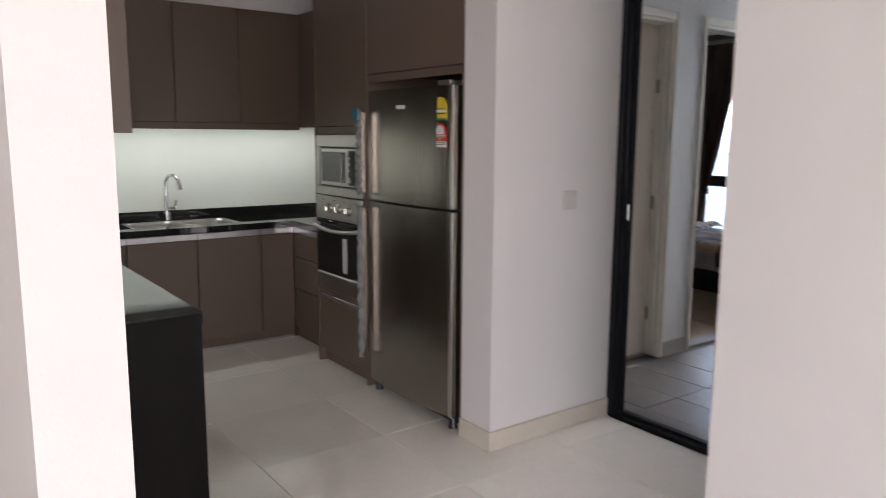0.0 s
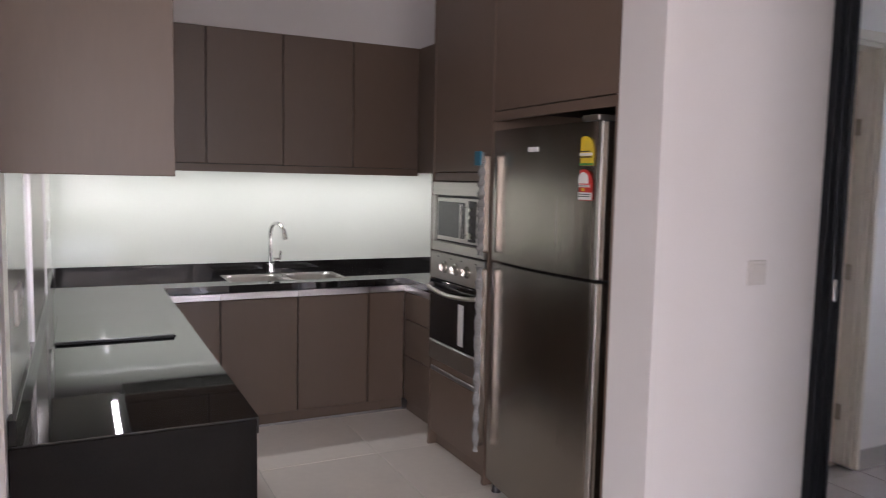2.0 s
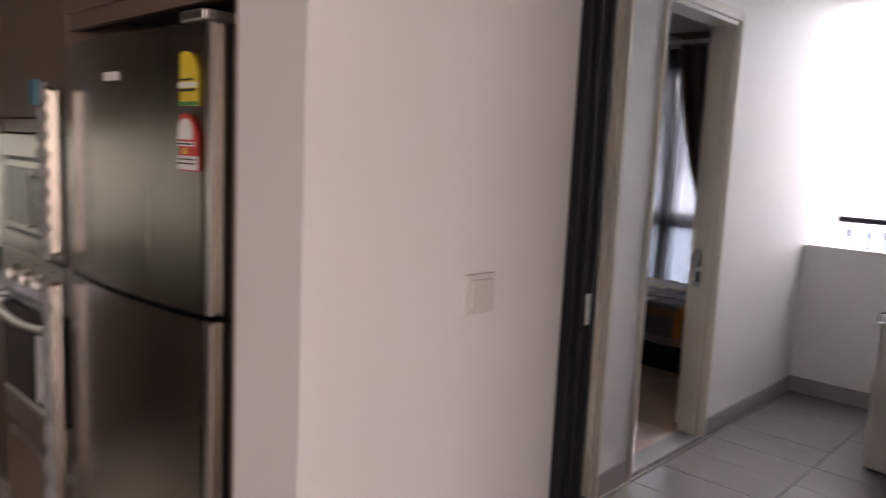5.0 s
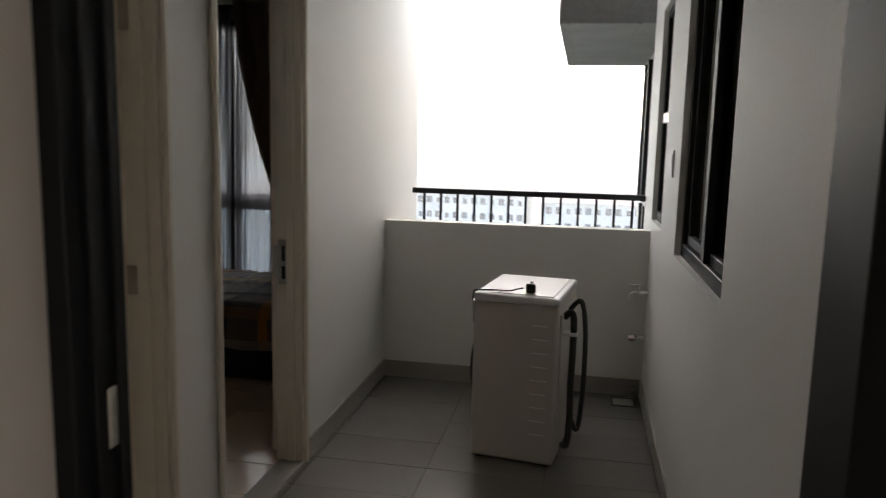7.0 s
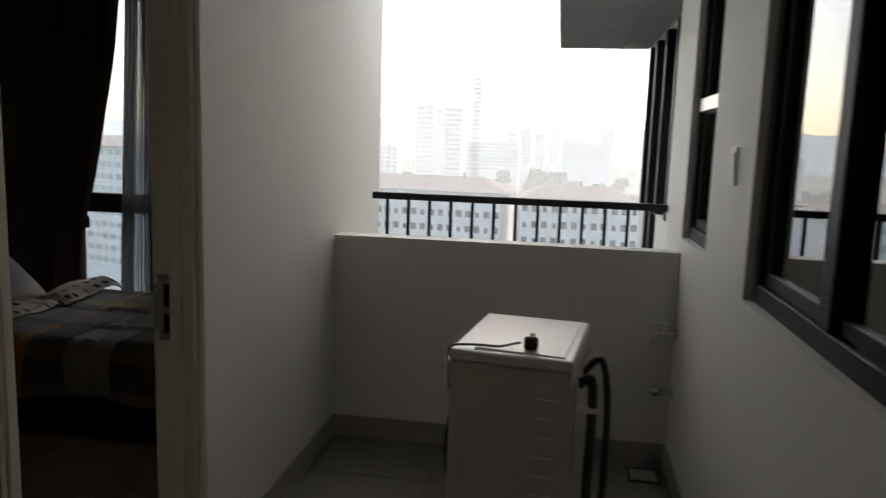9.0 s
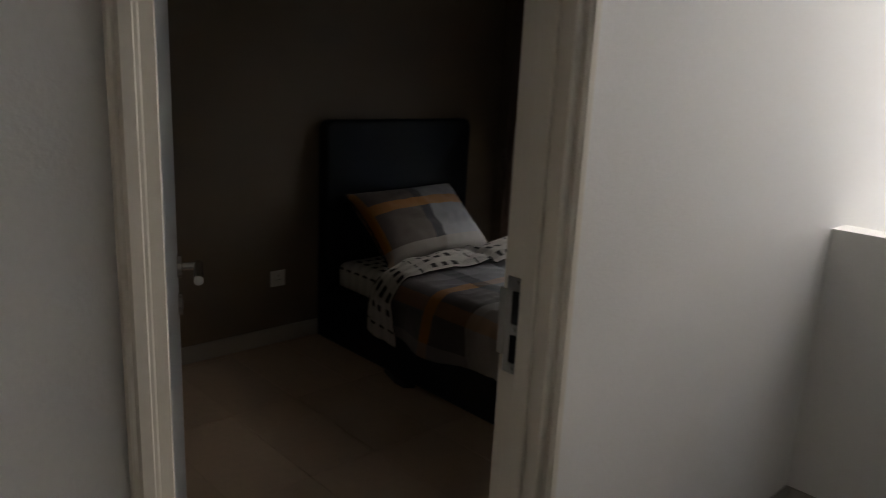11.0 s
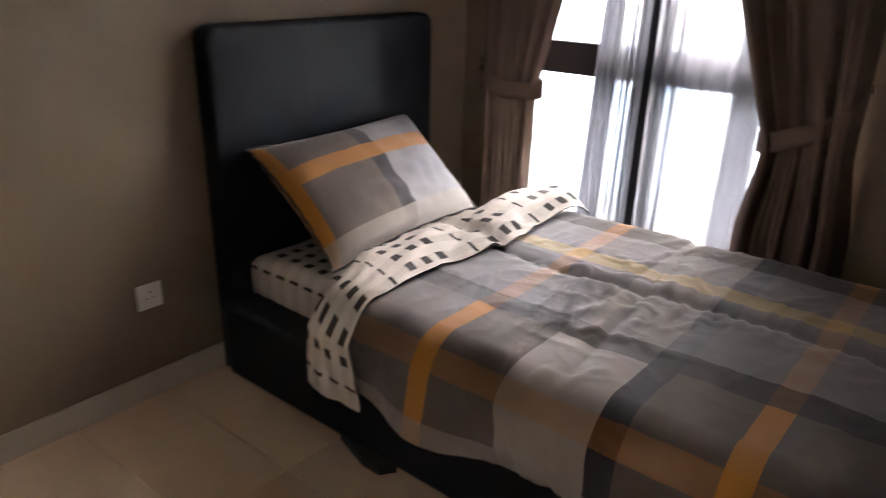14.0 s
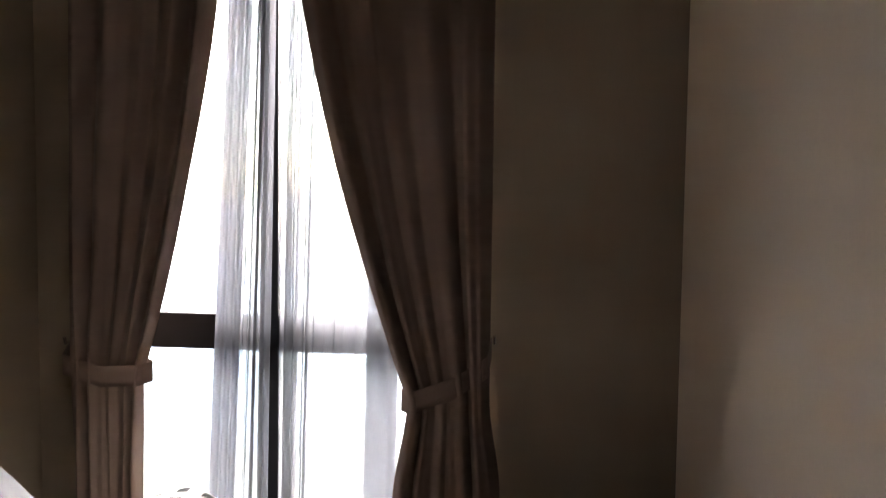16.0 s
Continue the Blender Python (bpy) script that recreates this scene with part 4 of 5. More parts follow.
part("edge_trim", boxes((3.143, 3.151, FY0 + 0.002, FY0 + 0.026, FBOT, FSPLIT - 0.008), (3.143, 3.151, FY0 + 0.002, FY0 + 0.026, FSPLIT + 0.008, FTOP), bevel=0.002, seg=1), M_STEELH, fr)


def film_strip(z0, z1, seed):
    rnd = random.Random(seed)
    jag = [rnd.uniform(-0.006, 0.010) for _ in range(60)]
    def fn(u, v):
        z = z0 + (z1 - z0) * v
        j = jag[int(v * 59)]
        return (3.092 - 0.014 * math.sin(u * math.pi) - 0.004 * math.sin(v * 60 + u * 5), 3.598 + (0.046 + j * (0.3 + u)) * u, z)
    return thick(sheet(6, 59, fn), 0.0015)


part("handle", boxes((3.085, 3.128, 3.606, 3.634, 1.08, 1.50), bevel=0.008, seg=2), M_STEEL, fr, "upper steel bar handle")
part("handle", boxes((3.085, 3.128, 3.606, 3.634, 0.22, 1.01), bevel=0.008, seg=2), M_STEEL, fr, "lower steel bar handle")
part("protective_film", film_strip(1.07, 1.51, 3), M_FILM, fr, "crumpled clear film on the upper handle")
part("protective_film", film_strip(0.20, 1.02, 4), M_FILM, fr, "crumpled clear film on the lower handle")
part("tape", boxes((3.068, 3.076, 3.600, 3.650, 1.455, 1.515), bevel=0.001, seg=1), M_TEAL, fr, "teal tape")
xf = 3.142


def arch_label(y0, y1, z0, z1, x):
    """A paper label with a rounded head, standing against the door."""
    n, out = 14, []
    r = (y1 - y0) / 2
    for k in range(n + 1):
        a = math.pi * k / n
        out.append(((y0 + y1) / 2 + r * math.cos(a), z1 - r + r * math.sin(a)))
    out += [(y0, z0), (y1, z0)]
    bm = prism(out, 0, 0.0008)
    return move(bm, Matrix(((0, 0, -1, x), (1, 0, 0, 0), (0, 1, 0, 0), (0, 0, 0, 1))))


lb = part("energy_label", arch_label(2.920, 3.023, 1.4500, 1.5520, xf - 0.007), M_YELLOW, fr, "yellow energy label with printed lines")
part("print", boxes((xf - 0.0085, xf - 0.0079, 2.930, 3.013, 1.4770, 1.4820), (xf - 0.0085, xf - 0.0079, 2.940, 3.003, 1.4970, 1.5010)), M_INK, lb)
part("band", boxes((xf - 0.0085, xf - 0.0079, 2.925, 3.018, 1.4840, 1.4940)), M_PAPER, lb)
part("band", boxes((xf - 0.0085, xf - 0.0079, 2.921, 3.022, 1.4505, 1.4580)), M_GREEN, lb)
lb = part("energy_label", arch_label(2.920, 3.023, 1.3280, 1.4370, xf - 0.007), M_RED, fr, "red and white rating label")
part("dial", arch_label(2.943, 3.000, 1.3870, 1.4270, xf - 0.0078), M_PAPER, lb)
part("band", boxes((xf - 0.0085, xf - 0.0079, 2.922, 3.021, 1.3300, 1.3560), (xf - 0.0085, xf - 0.0079, 2.935, 3.008, 1.3740, 1.3830)), M_PAPER, lb)
part("star", boxes((xf - 0.0087, xf - 0.0081, 2.964, 2.979, 1.3600, 1.3710)), M_YELLOW, lb)
part("print", boxes((xf - 0.0092, xf - 0.0087, 2.930, 3.013, 1.3400, 1.3430), (xf - 0.0092, xf - 0.0087, 2.930, 2.995, 1.3480, 1.3510), (xf - 0.0092, xf - 0.0087, 2.940, 3.003, 1.3770, 1.3800)), M_INK, lb)
part("badge", boxes((3.112, 3.118, 3.235, 3.30, 1.505, 1.523), bevel=0.001, seg=1), M_PAPER, fr, "small pale metal badge")


use_units(1.0, (0, 0, 0))


# ---------------------------------------------------------------- yard
rl = thing("balcony_railing", "black painted steel balcony railing above the parapet", "railing")
part("top_rail", boxes((8.09, 8.135, 1.532, 3.156, 1.19, 1.228), bevel=0.004, seg=1), M_BLACKAL, rl)
for i in range(13):
    y = 1.615 + i * (3.07 - 1.615) / 12
    part("baluster", boxes((8.103, 8.123, y - 0.009, y + 0.009, 0.62, 1.1895), bevel=0.002, seg=1), M_BLACKAL, rl)

# neighbouring facade beyond the railing: recessed wall, tall window and a projecting slab
nb = tagged(new("wall_outer_wing"), "white facade of the neighbouring room with black window strips", "facade", "", "structure")
part("wall", boxes((8.16, 10.7, 1.05, 1.40, -2.0, 1.05), (8.16, 9.0, 1.05, 1.40, 1.05, 2.6), (10.62, 10.7, 1.05, 1.40, 1.05, 2.6), (9.0, 10.62, 1.05, 1.40, 2.36, 2.6)), M_YARDWALL, nb)
for a, b in ((9.02, 9.10), (9.55, 9.63), (10.1, 10.2), (10.54, 10.62)):
    part("window_frame", boxes((a, b, 1.30, 1.415, 1.05, 2.36), bevel=0.003, seg=1), M_BLACKAL, nb)
part("pane", boxes((9.1, 10.54, 1.33, 1.34, 1.06, 2.36)), M_DARKGLASS, nb)
part("lower_frame", boxes((9.6, 9.72, 1.40, 1.43, 0.2, 1.04), (10.0, 10.1, 1.40, 1.43, 0.2, 1.04), bevel=0.003, seg=1), M_BLACKAL, nb)
part("slab", boxes((8.16, 10.75, 1.40, 2.17, 2.37, 2.55), bevel=0.01, seg=1), M_CONC, nb, "weathered concrete slab")
part("drip_edge", boxes((8.16, 10.75, 2.09, 2.11, 2.362, 2.37), (8.16, 10.75, 1.62, 1.64, 2.362, 2.37)), M_CONC, nb)

plate("power_socket", pose(6.98, NB, 0.362), 0.086, 0.086, "white three-pin socket on the taupe wall", "socket", "socket")
plate("yard_switch", pose(6.67, 1.53, 1.47, 0, 0, 180), 0.075, 0.13, "white weatherproof isolator switch on the yard wall", "switch")

# washing machine
wm = thing("washing_machine", "white washing machine turned side-on with hoses behind", "washing machine", (6.712, 2.206, -0.02), -7.6)
W, D, H = 0.58, 0.42, 0.85
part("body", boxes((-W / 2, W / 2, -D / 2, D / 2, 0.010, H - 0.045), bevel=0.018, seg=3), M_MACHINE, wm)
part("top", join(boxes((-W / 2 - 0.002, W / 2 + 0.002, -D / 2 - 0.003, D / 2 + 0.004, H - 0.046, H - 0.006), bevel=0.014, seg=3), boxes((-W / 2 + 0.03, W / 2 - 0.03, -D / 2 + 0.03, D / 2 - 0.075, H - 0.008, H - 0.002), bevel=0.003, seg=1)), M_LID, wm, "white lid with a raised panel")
part("control_panel", boxes((-W / 2 + 0.005, W / 2 - 0.005, D / 2 + 0.001, D / 2 + 0.022, H - 0.16, H - 0.05), bevel=0.006), M_WHITEPL, wm)
part("door", join(rod((0, D / 2 + 0.001, 0.42), (0, D / 2 + 0.045, 0.42), 0.19, 0.165, seg=36)), M_BLACK, wm, "dark round porthole door")
# glints along the slots are painted as raised white strips
for i in range(9):
    z = 0.16 + i * 0.068
    part("slot", boxes((-W / 2 - 0.003, -W / 2 + 0.004, -0.165, -0.085, z, z + 0.005), bevel=0.001, seg=1), M_PAPER, wm)
for x, y in ((-0.25, -0.17), (0.25, -0.17), (-0.25, 0.17), (0.25, 0.17)):
    part("foot", rod((x, y, 0.0), (x, y, 0.032), 0.022), M_BLACK, wm)
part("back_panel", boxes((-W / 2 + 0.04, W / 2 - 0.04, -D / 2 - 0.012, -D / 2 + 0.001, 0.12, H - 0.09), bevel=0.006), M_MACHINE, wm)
part("drain_hose", tube([(-0.19, -D / 2 - 0.012, 0.74), (-0.20, -D / 2 - 0.055, 0.76), (-0.205, -D / 2 - 0.062, 0.60), (-0.20, -D / 2 - 0.058, 0.40), (-0.20, -D / 2 - 0.06, 0.22), (-0.19, -D / 2 - 0.05, 0.10), (-0.12, -D / 2 - 0.02, 0.06)], 0.017), M_RUBBER, wm, "thick grey drain hose", smooth=True)
part("inlet_hose", tube([(-0.05, -D / 2 - 0.012, 0.74), (-0.07, -D / 2 - 0.075, 0.80), (-0.10, -D / 2 - 0.105, 0.66), (-0.10, -D / 2 - 0.108, 0.42), (-0.11, -D / 2 - 0.10, 0.22), (-0.14, -D / 2 - 0.085, 0.16), (-0.15, -D / 2 - 0.05, 0.24)], 0.013), M_RUBBER, wm, "looped inlet hose", smooth=True)
part("hose_clip", boxes((-0.23, -0.175, -D / 2 - 0.08, -D / 2 - 0.005, 0.655, 0.672), bevel=0.003, seg=1), M_WHITEPL, wm)
cord = part("power_cord", move(tube([(-0.27, 0.222, -0.10), (-0.282, 0.214, -0.01), (-0.275, 0.195, 0.006), (-0.24, 0.12, 0.005), (-0.235, 0.05, 0.006), (-0.22, 0.005, 0.016), (-0.215, -0.02, 0.022)], 0.0042, seg=8), pose(0, 0, H - 0.001)), M_BLACK, wm, "black power cord lying on the lid", smooth=True)
part("plug", join(move(boxes((-0.026, 0.026, -0.024, 0.024, -0.020, 0.020), bevel=0.010, seg=3), pose(-0.21, -0.055, H + 0.021, 0, 25, 10)), move(boxes((-0.003, 0.003, -0.004, 0.004, 0.018, 0.034), (-0.013, -0.009, -0.012, -0.006, 0.018, 0.032), (0.009, 0.013, -0.012, -0.006, 0.018, 0.032)), pose(-0.21, -0.055, H + 0.021, 0, 25, 10))), M_BLACK, cord, "black moulded plug")


def garden_tap(name, x, z, label, lever_on):
    t = thing(name, label, "tap", (x, 1.53, z))
    part("flange", rod((0, 0, 0), (0, 0.008, 0), 0.026, seg=24), M_CHROME, t)
    part("body", join(rod((0, 0.006, 0), (0, 0.085, 0), 0.011), rod((0, 0.055, -0.012), (0, 0.055, 0.022), 0.014)), M_CHROME, t)
    if lever_on:
        part("spout", tube([(0, 0.085, 0), (0, 0.105, -0.008), (0, 0.112, -0.04), (0, 0.108, -0.055)], 0.009), M_CHROME, t, smooth=True)
        part("lever", join(rod((0, 0.055, 0.02), (0, 0.055, 0.045), 0.006), rod((0, 0.045, 0.045), (0, 0.12, 0.048), 0.005)), M_CHROME, t)
    else:
        part("handwheel", rod((0, 0.07, 0), (0, 0.10, 0), 0.024, 0.022, seg=12), M_CHROME, t)


garden_tap("wall_tap", 7.53, 0.665, "chrome lever wall tap in the yard", True)
garden_tap("angle_valve", 7.53, 0.378, "chrome angle valve below the wall tap", False)
dr = thing("floor_drain", "square steel floor trap in the yard corner", "floor drain", (7.46, 1.645, -0.02))
part("frame", boxes((-0.075, 0.075, -0.075, -0.062, 0.0, 0.006), (-0.075, 0.075, 0.062, 0.075, 0.0, 0.006), (-0.075, -0.062, -0.062, 0.062, 0.0, 0.006), (0.062, 0.075, -0.062, 0.062, 0.0, 0.006)), M_INK, dr)
part("cover", boxes((-0.061, 0.061, -0.061, 0.061, 0.0, 0.004)), M_YSKIRT, dr)
pp = thing("waste_pipe", "short grey waste pipe stub beside the floor trap", "pipe", (7.565, 1.60, -0.02))
part("stub", join(rod((0, 0, 0), (0, 0, 0.055), 0.028, seg=24), rod((0, 0, 0.04), (0, 0, 0.05), 0.033, seg=24)), M_CONC, pp)


# ---------------------------------------------------------------- bedroom
BX0, BX1, BF, BH = 7.227, 8.289, 3.60, 5.611
bed = thing("bed", "single bed with tall black-blue upholstered headboard and box base", "bed")


def rounded_board(x0, x1, y0, y1, z0, z1, r, soft):
    """An upholstered board with round upper corners and soft rims."""
    def ring(y, inset):
        pts = [(x0 + inset, y, z0)]
        for cx, a0 in ((x0 + r, 180), (x1 - r, 90)):
            for k in range(9):
                a = radians(a0 - k * 11.25)
                pts.append((cx + (r - inset) * math.cos(a), y, z1 - r + (r - inset) * math.sin(a)))
        pts.append((x1 - inset, y, z0))
        return pts
    bm = bmesh.new()
    steps = [(y0 + soft * (1 - math.sin(radians(a))), soft * (1 - math.cos(radians(a)))) for a in (90, 67, 45, 22, 0)]
    steps += [(y1 - soft * (1 - math.sin(radians(a))), soft * (1 - math.cos(radians(a)))) for a in (0, 22, 45, 67, 90)]
    rings = [[bm.verts.new(p) for p in ring(y, s)] for y, s in steps]
    n = len(rings[0])
    for a, b in zip(rings, rings[1:]):
        for k in range(n):
            bm.faces.new((a[k], a[(k + 1) % n], b[(k + 1) % n], b[k]))
    bm.faces.new(rings[0][::-1])
    bm.faces.new(rings[-1])
    bmesh.ops.recalc_face_normals(bm, faces=bm.faces[:])
    return bm


part("headboard", rounded_board(BX0, BX1, BH, NB - 0.002, 0.0, 1.197, 0.05, 0.02), M_LEATHER, bed, smooth=True)
part("box_base", boxes((BX0 - 0.035, BX1 + 0.035, BF, BH - 0.002, 0.012, 0.29), bevel=0.018, seg=3), M_LEATHER, bed)
for x in (BX0 + 0.08, BX1 - 0.08):
    for y in (BF + 0.08, BH - 0.08):
        part("leg", rod((x, y, 0.0), (x, y, 0.02), 0.03), M_BLACK, bed)


# splayed plastic feet showing beside the base
for x_in, x_out in ((BX0 - 0.03, BX0 - 0.075), (BX1 + 0.03, BX1 + 0.075)):
    part("foot", prism([(x_in, 4.80), (x_out, 4.83), (x_out, 4.90), (x_in, 5.04)], 0.0, 0.03), M_RUBBER, bed, "dark grey plastic foot")


def mat_uv(u, v):
    return (v * 2.1 + 0.01, u * 1.3 + 0.17)


def over_edge(d, r):
    """How far out and down a cloth has gone d metres past an edge of radius r."""
    if d <= 0:
        return 0.0, 0.0
    q = r * math.pi / 2
    if d < q:
        return r * math.sin(d / r), r * (1 - math.cos(d / r))
    return r, r + d - q


def mattress_fn(u, v):
    """Rounded slab: u round the section from one lower edge over the top to the other, v along."""
    r, zt = 0.045, 0.44
    wid = BX1 - BX0 - 0.115 - 2 * r
    s = -0.17 + u * (wid + 0.34)
    out_w, down_w = over_edge(-s, r)
    out_e, down_e = over_edge(s - wid, r)
    x = BX0 + 0.08 + r + min(max(s, 0), wid) - out_w + out_e
    y0, y1 = BF + 0.04 + r, BH - 0.02 - r
    t = -0.15 + v * (y1 - y0 + 0.30)
    out_f, down_f = over_edge(-t, r)
    out_h, down_h = over_edge(t - (y1 - y0), r)
    y = y0 + min(max(t, 0), y1 - y0) - out_f + out_h
    z = zt - max(down_w + down_e, down_f + down_h)
    z = max(z, 0.288)
    w = 0.005 * noise.noise((x * 5, y * 5, 1.0))
    return (x + 0.006 * noise.noise((z * 9, y * 6, 3)) * (1 if s < 0 else 0.3), y, z + w)


mt = tagged(new("mattress", mesh_of("mattress", sheet(90, 90, mattress_fn, mat_uv), M_CHECK, True)), "mattress in a white fitted sheet with dark checks", "mattress")
capm = boxes((BX0 + 0.095, BX1 - 0.05, BF + 0.045, BH - 0.025, 0.285, 0.42))
part("core", capm, M_CHECK, mt)


WID, RIM = BX1 - BX0 - 0.04, 0.075


def loft(s, y):
    """Height of the duvet over the mattress: soft quilted puffs, stitched lines and sharp creases running from them."""
    h = 0.058 + 0.012 * noise.noise((s * 2.4, y * 2.0, 0.3)) + 0.005 * noise.noise((s * 6 + 2, y * 5, 5.0))
    seam = math.exp(-((s - 0.56 - 0.02 * math.sin(y * 5)) / 0.03) ** 2)
    cross = math.exp(-((y - 4.36 - 0.1 * (s - 0.5)) / 0.026) ** 2)
    h -= 0.017 * seam + 0.010 * cross
    near = math.exp(-((s - 0.56) / 0.20) ** 2) + 0.7 * math.exp(-((y - 4.36) / 0.18) ** 2)
    warp = 0.35 * noise.noise((s * 3.1, y * 3.7, 6.0))
    for kx, ky, z, amp in ((4.0, 11.0, 2.0, 0.0060), (8.0, -6.5, 7.0, 0.0026), (17.0, 6.0, 9.0, 0.0007)):
        n_ = abs(noise.noise((s * kx + warp, y * ky + warp, z)))
        h += amp * (0.45 + 0.85 * near) * (max(0.0, 1 - n_ * 4.2) ** 1.3 - 0.25)
    return h


def drape(s, y, lift=0.0):
    """A point of cloth lying s metres from the west rim of the bed (below 0: hanging) at y."""
    out_w, down_w = over_edge(-s, RIM)
    out_e, down_e = over_edge(s - WID, RIM)
    t = BF + 0.05 - y
    out_f, down_f = over_edge(t, RIM)
    yy = max(y, BF + 0.05) - out_f
    h = loft(s, y) + lift
    steep_w = min(1, down_w / RIM)
    hang = max(0.0, down_w - RIM)
    wave = hang * (0.16 * math.sin(y * 11 + 1.0) + 0.22 * noise.noise((y * 4, hang * 2, 8)))
    x = BX0 + 0.02 + min(max(s, 0), WID) - out_w + out_e - (h - 0.055) * steep_w - wave - 0.02 * steep_w
    z = 0.44 + h * (1 - steep_w) + 0.05 * steep_w - max(down_w + down_e, down_f)
    return Vector((x, yy - 0.03 * min(1, down_f / RIM), z))


def duvet_span(u, v):
    y = BF - 0.12 + v * (5.02 - BF + 0.12)
    low = -0.30 - 0.012 * math.sin(y * 7) - 0.010 * noise.noise((y * 3, 1, 1))
    return low + u * (WID + 0.17 - low), y


dv = tagged(new("duvet", mesh_of("duvet", thick(sheet(230, 240, lambda u, v: drape(*duvet_span(u, v)), lambda u, v: (duvet_span(u, v)[1] - 3.3, duvet_span(u, v)[0] + BX0 + 0.02 - 6.8)), 0.014), M_PLAID, True)), "rumpled grey, orange and navy plaid duvet over the bed", "duvet")


def flap_fn(u, v):
    """The duvet's turned-back end: a checked flap lying on it, hanging at the side, rolled up at the far end."""
    low = -0.295 - 0.055 * v
    s = low + u * (WID + 0.075 - low)
    on = min(1, max(0, (s + 0.02) / 0.25))
    far = min(1, max(0, (s - 0.45) / 0.5))
    back = 5.065 + 0.11 * on * on * (3 - 2 * on) - 0.02 * far + (0.02 if s < 0 else 0) * min(1, -s / 0.35)
    front = 4.905 + 0.022 * math.sin(s * 9) * on + 0.012 * noise.noise((s * 11, 0, 2)) - 0.05 * far
    y = back + (front - back) * v
    ridge = math.sin(math.pi * (0.06 + 0.86 * v)) ** 0.7
    puff = 0.022 + 0.045 * far + 0.016 * on
    wr = 0.012 * noise.noise((s * 9 + v * 3, v * 2.5, 3.0)) + 0.008 * math.sin(s * 15 + v * 6) * on
    p = drape(s, min(y, 5.05), puff * ridge + wr + 0.014)
    return Vector((p.x - 0.012 * (1 - on), p.y + max(0, y - 5.05), p.z))


fold = new("flap", mesh_of("flap", thick(sheet(150, 44, flap_fn, lambda u, v: (v * 0.24 + 0.012, (u * 1.45) + 0.21)), 0.006), M_CHECK, True))
fold.parent = dv
tagged(fold, "turned-back end showing white lining with dark checks")


def pillow_bm(w, h, t):
    """A filled pillow with pinched corners and a flat piped edge."""
    def fn(side):
        def g(u, v):
            a, b = 2 * u - 1, 2 * v - 1
            k = (1 - abs(a) ** 3.2) * (1 - abs(b) ** 3.2)
            pinch = 1 - 0.10 * (1 - a * a) * abs(b) ** 2
            pin2 = 1 - 0.08 * (1 - b * b) * abs(a) ** 2
            crease = 0.016 * noise.noise((a * 3, b * 4 + side, 2)) * k + 0.008 * noise.noise((a * 9, b * 7, side)) * k
            return (a * w / 2 * pin2, b * h / 2 * pinch, side * (t / 2 * max(k, 0) ** 0.55) + crease)
        return g
    uvf = lambda u, v: (0.002 + u * 0.996, 0.002 + v * 0.996)
    return join(sheet(40, 30, fn(1), uvf), sheet(40, 30, fn(-1), uvf))


M_PILLOW = plaid_material("plaid_pillow_cotton", 1.0, 1.0,
    [(0.0, c4(ORANGE)), (0.045, c4(TAUPE)), (0.44, c4(NAVY)), (0.53, c4(BLUEGREY)), (0.95, c4(PALE))],
    [(0.0, c4(PALE, 0.7)), (0.17, c4(GREY, 0.0)), (0.60, c4(ORANGE, 0.8)), (0.73, c4(GREY, 0.15)), (0.95, c4(TAUPE, 0.5))])
pl = new("pillow", mesh_of("pillow", pillow_bm(0.84, 0.50, 0.19), M_PILLOW, True))
pl.matrix_basis = pose(7.745, 5.425, 0.640, 43, 0, 5)
rim_pts = []
for k in range(96):
    q, f = divmod(k / 24, 1)
    a, b = ((2 * f - 1, -1), (1, 2 * f - 1), (1 - 2 * f, 1), (-1, 1 - 2 * f))[int(q)]
    rim_pts.append((a * 0.42 * (1 - 0.08 * (1 - b * b)) + 0.004 * math.sin(k * 2.1), b * 0.25 * (1 - 0.10 * (1 - a * a)) + 0.004 * math.cos(k * 1.7), 0.0))
part("piping", tube(rim_pts, 0.005, seg=6, closed=True), M_CHECK, pl, "pale piped edge")
tagged(pl, "plump plaid pillow in grey, orange and navy leaning on the headboard", "pillow")


# curtains: pleated panels gathered by a tie-back
def curtain_fn(y_out, y_in_top, y_out_tie, y_in_tie, y_out_bot, y_in_bot, z_tie, x0, top=2.62, bottom=0.03, pleats=5, depth=0.034):
    def fn(u, v):
        z = top + (bottom - top) * v
        if z > z_tie:
            t = (top - z) / (top - z_tie)
            e_in = t ** 1.55
            e_out = t ** 4
            a, b = y_out + (y_out_tie - y_out) * e_out, y_in_top + (y_in_tie - y_in_top) * e_in
        else:
            t = min(1, (z_tie - z) / 0.35)
            t = t * t * (3 - 2 * t)
            a, b = y_out_tie + (y_out_bot - y_out_tie) * t, y_in_tie + (y_in_bot - y_in_tie) * t
        squeeze = 1 - 0.55 * math.exp(-((z - z_tie) / 0.16) ** 2)
        uu = u + 0.05 * math.sin(u * 7.3 + 1.1) / 2 + 0.012 * math.sin(u * 23 + z * 1.7)
        fold_ = math.sin(uu * pleats * 2 * math.pi) + 0.45 * math.sin(uu * pleats * 3.3 * math.pi + 1.3) + 0.5 * noise.noise((u * 12, z * 0.5, pleats))
        x = x0 + depth * squeeze * (0.65 + 0.35 * math.sin(u * 5 + 2)) * fold_ + 0.012 * noise.noise((u * 8, z * 2.2, 4))
        x += 0.10 * max(0.0, 1 - u / 0.08) ** 1.5  # the outer edge returns to the wall
        return (x, a + (b - a) * u, z)
    return fn


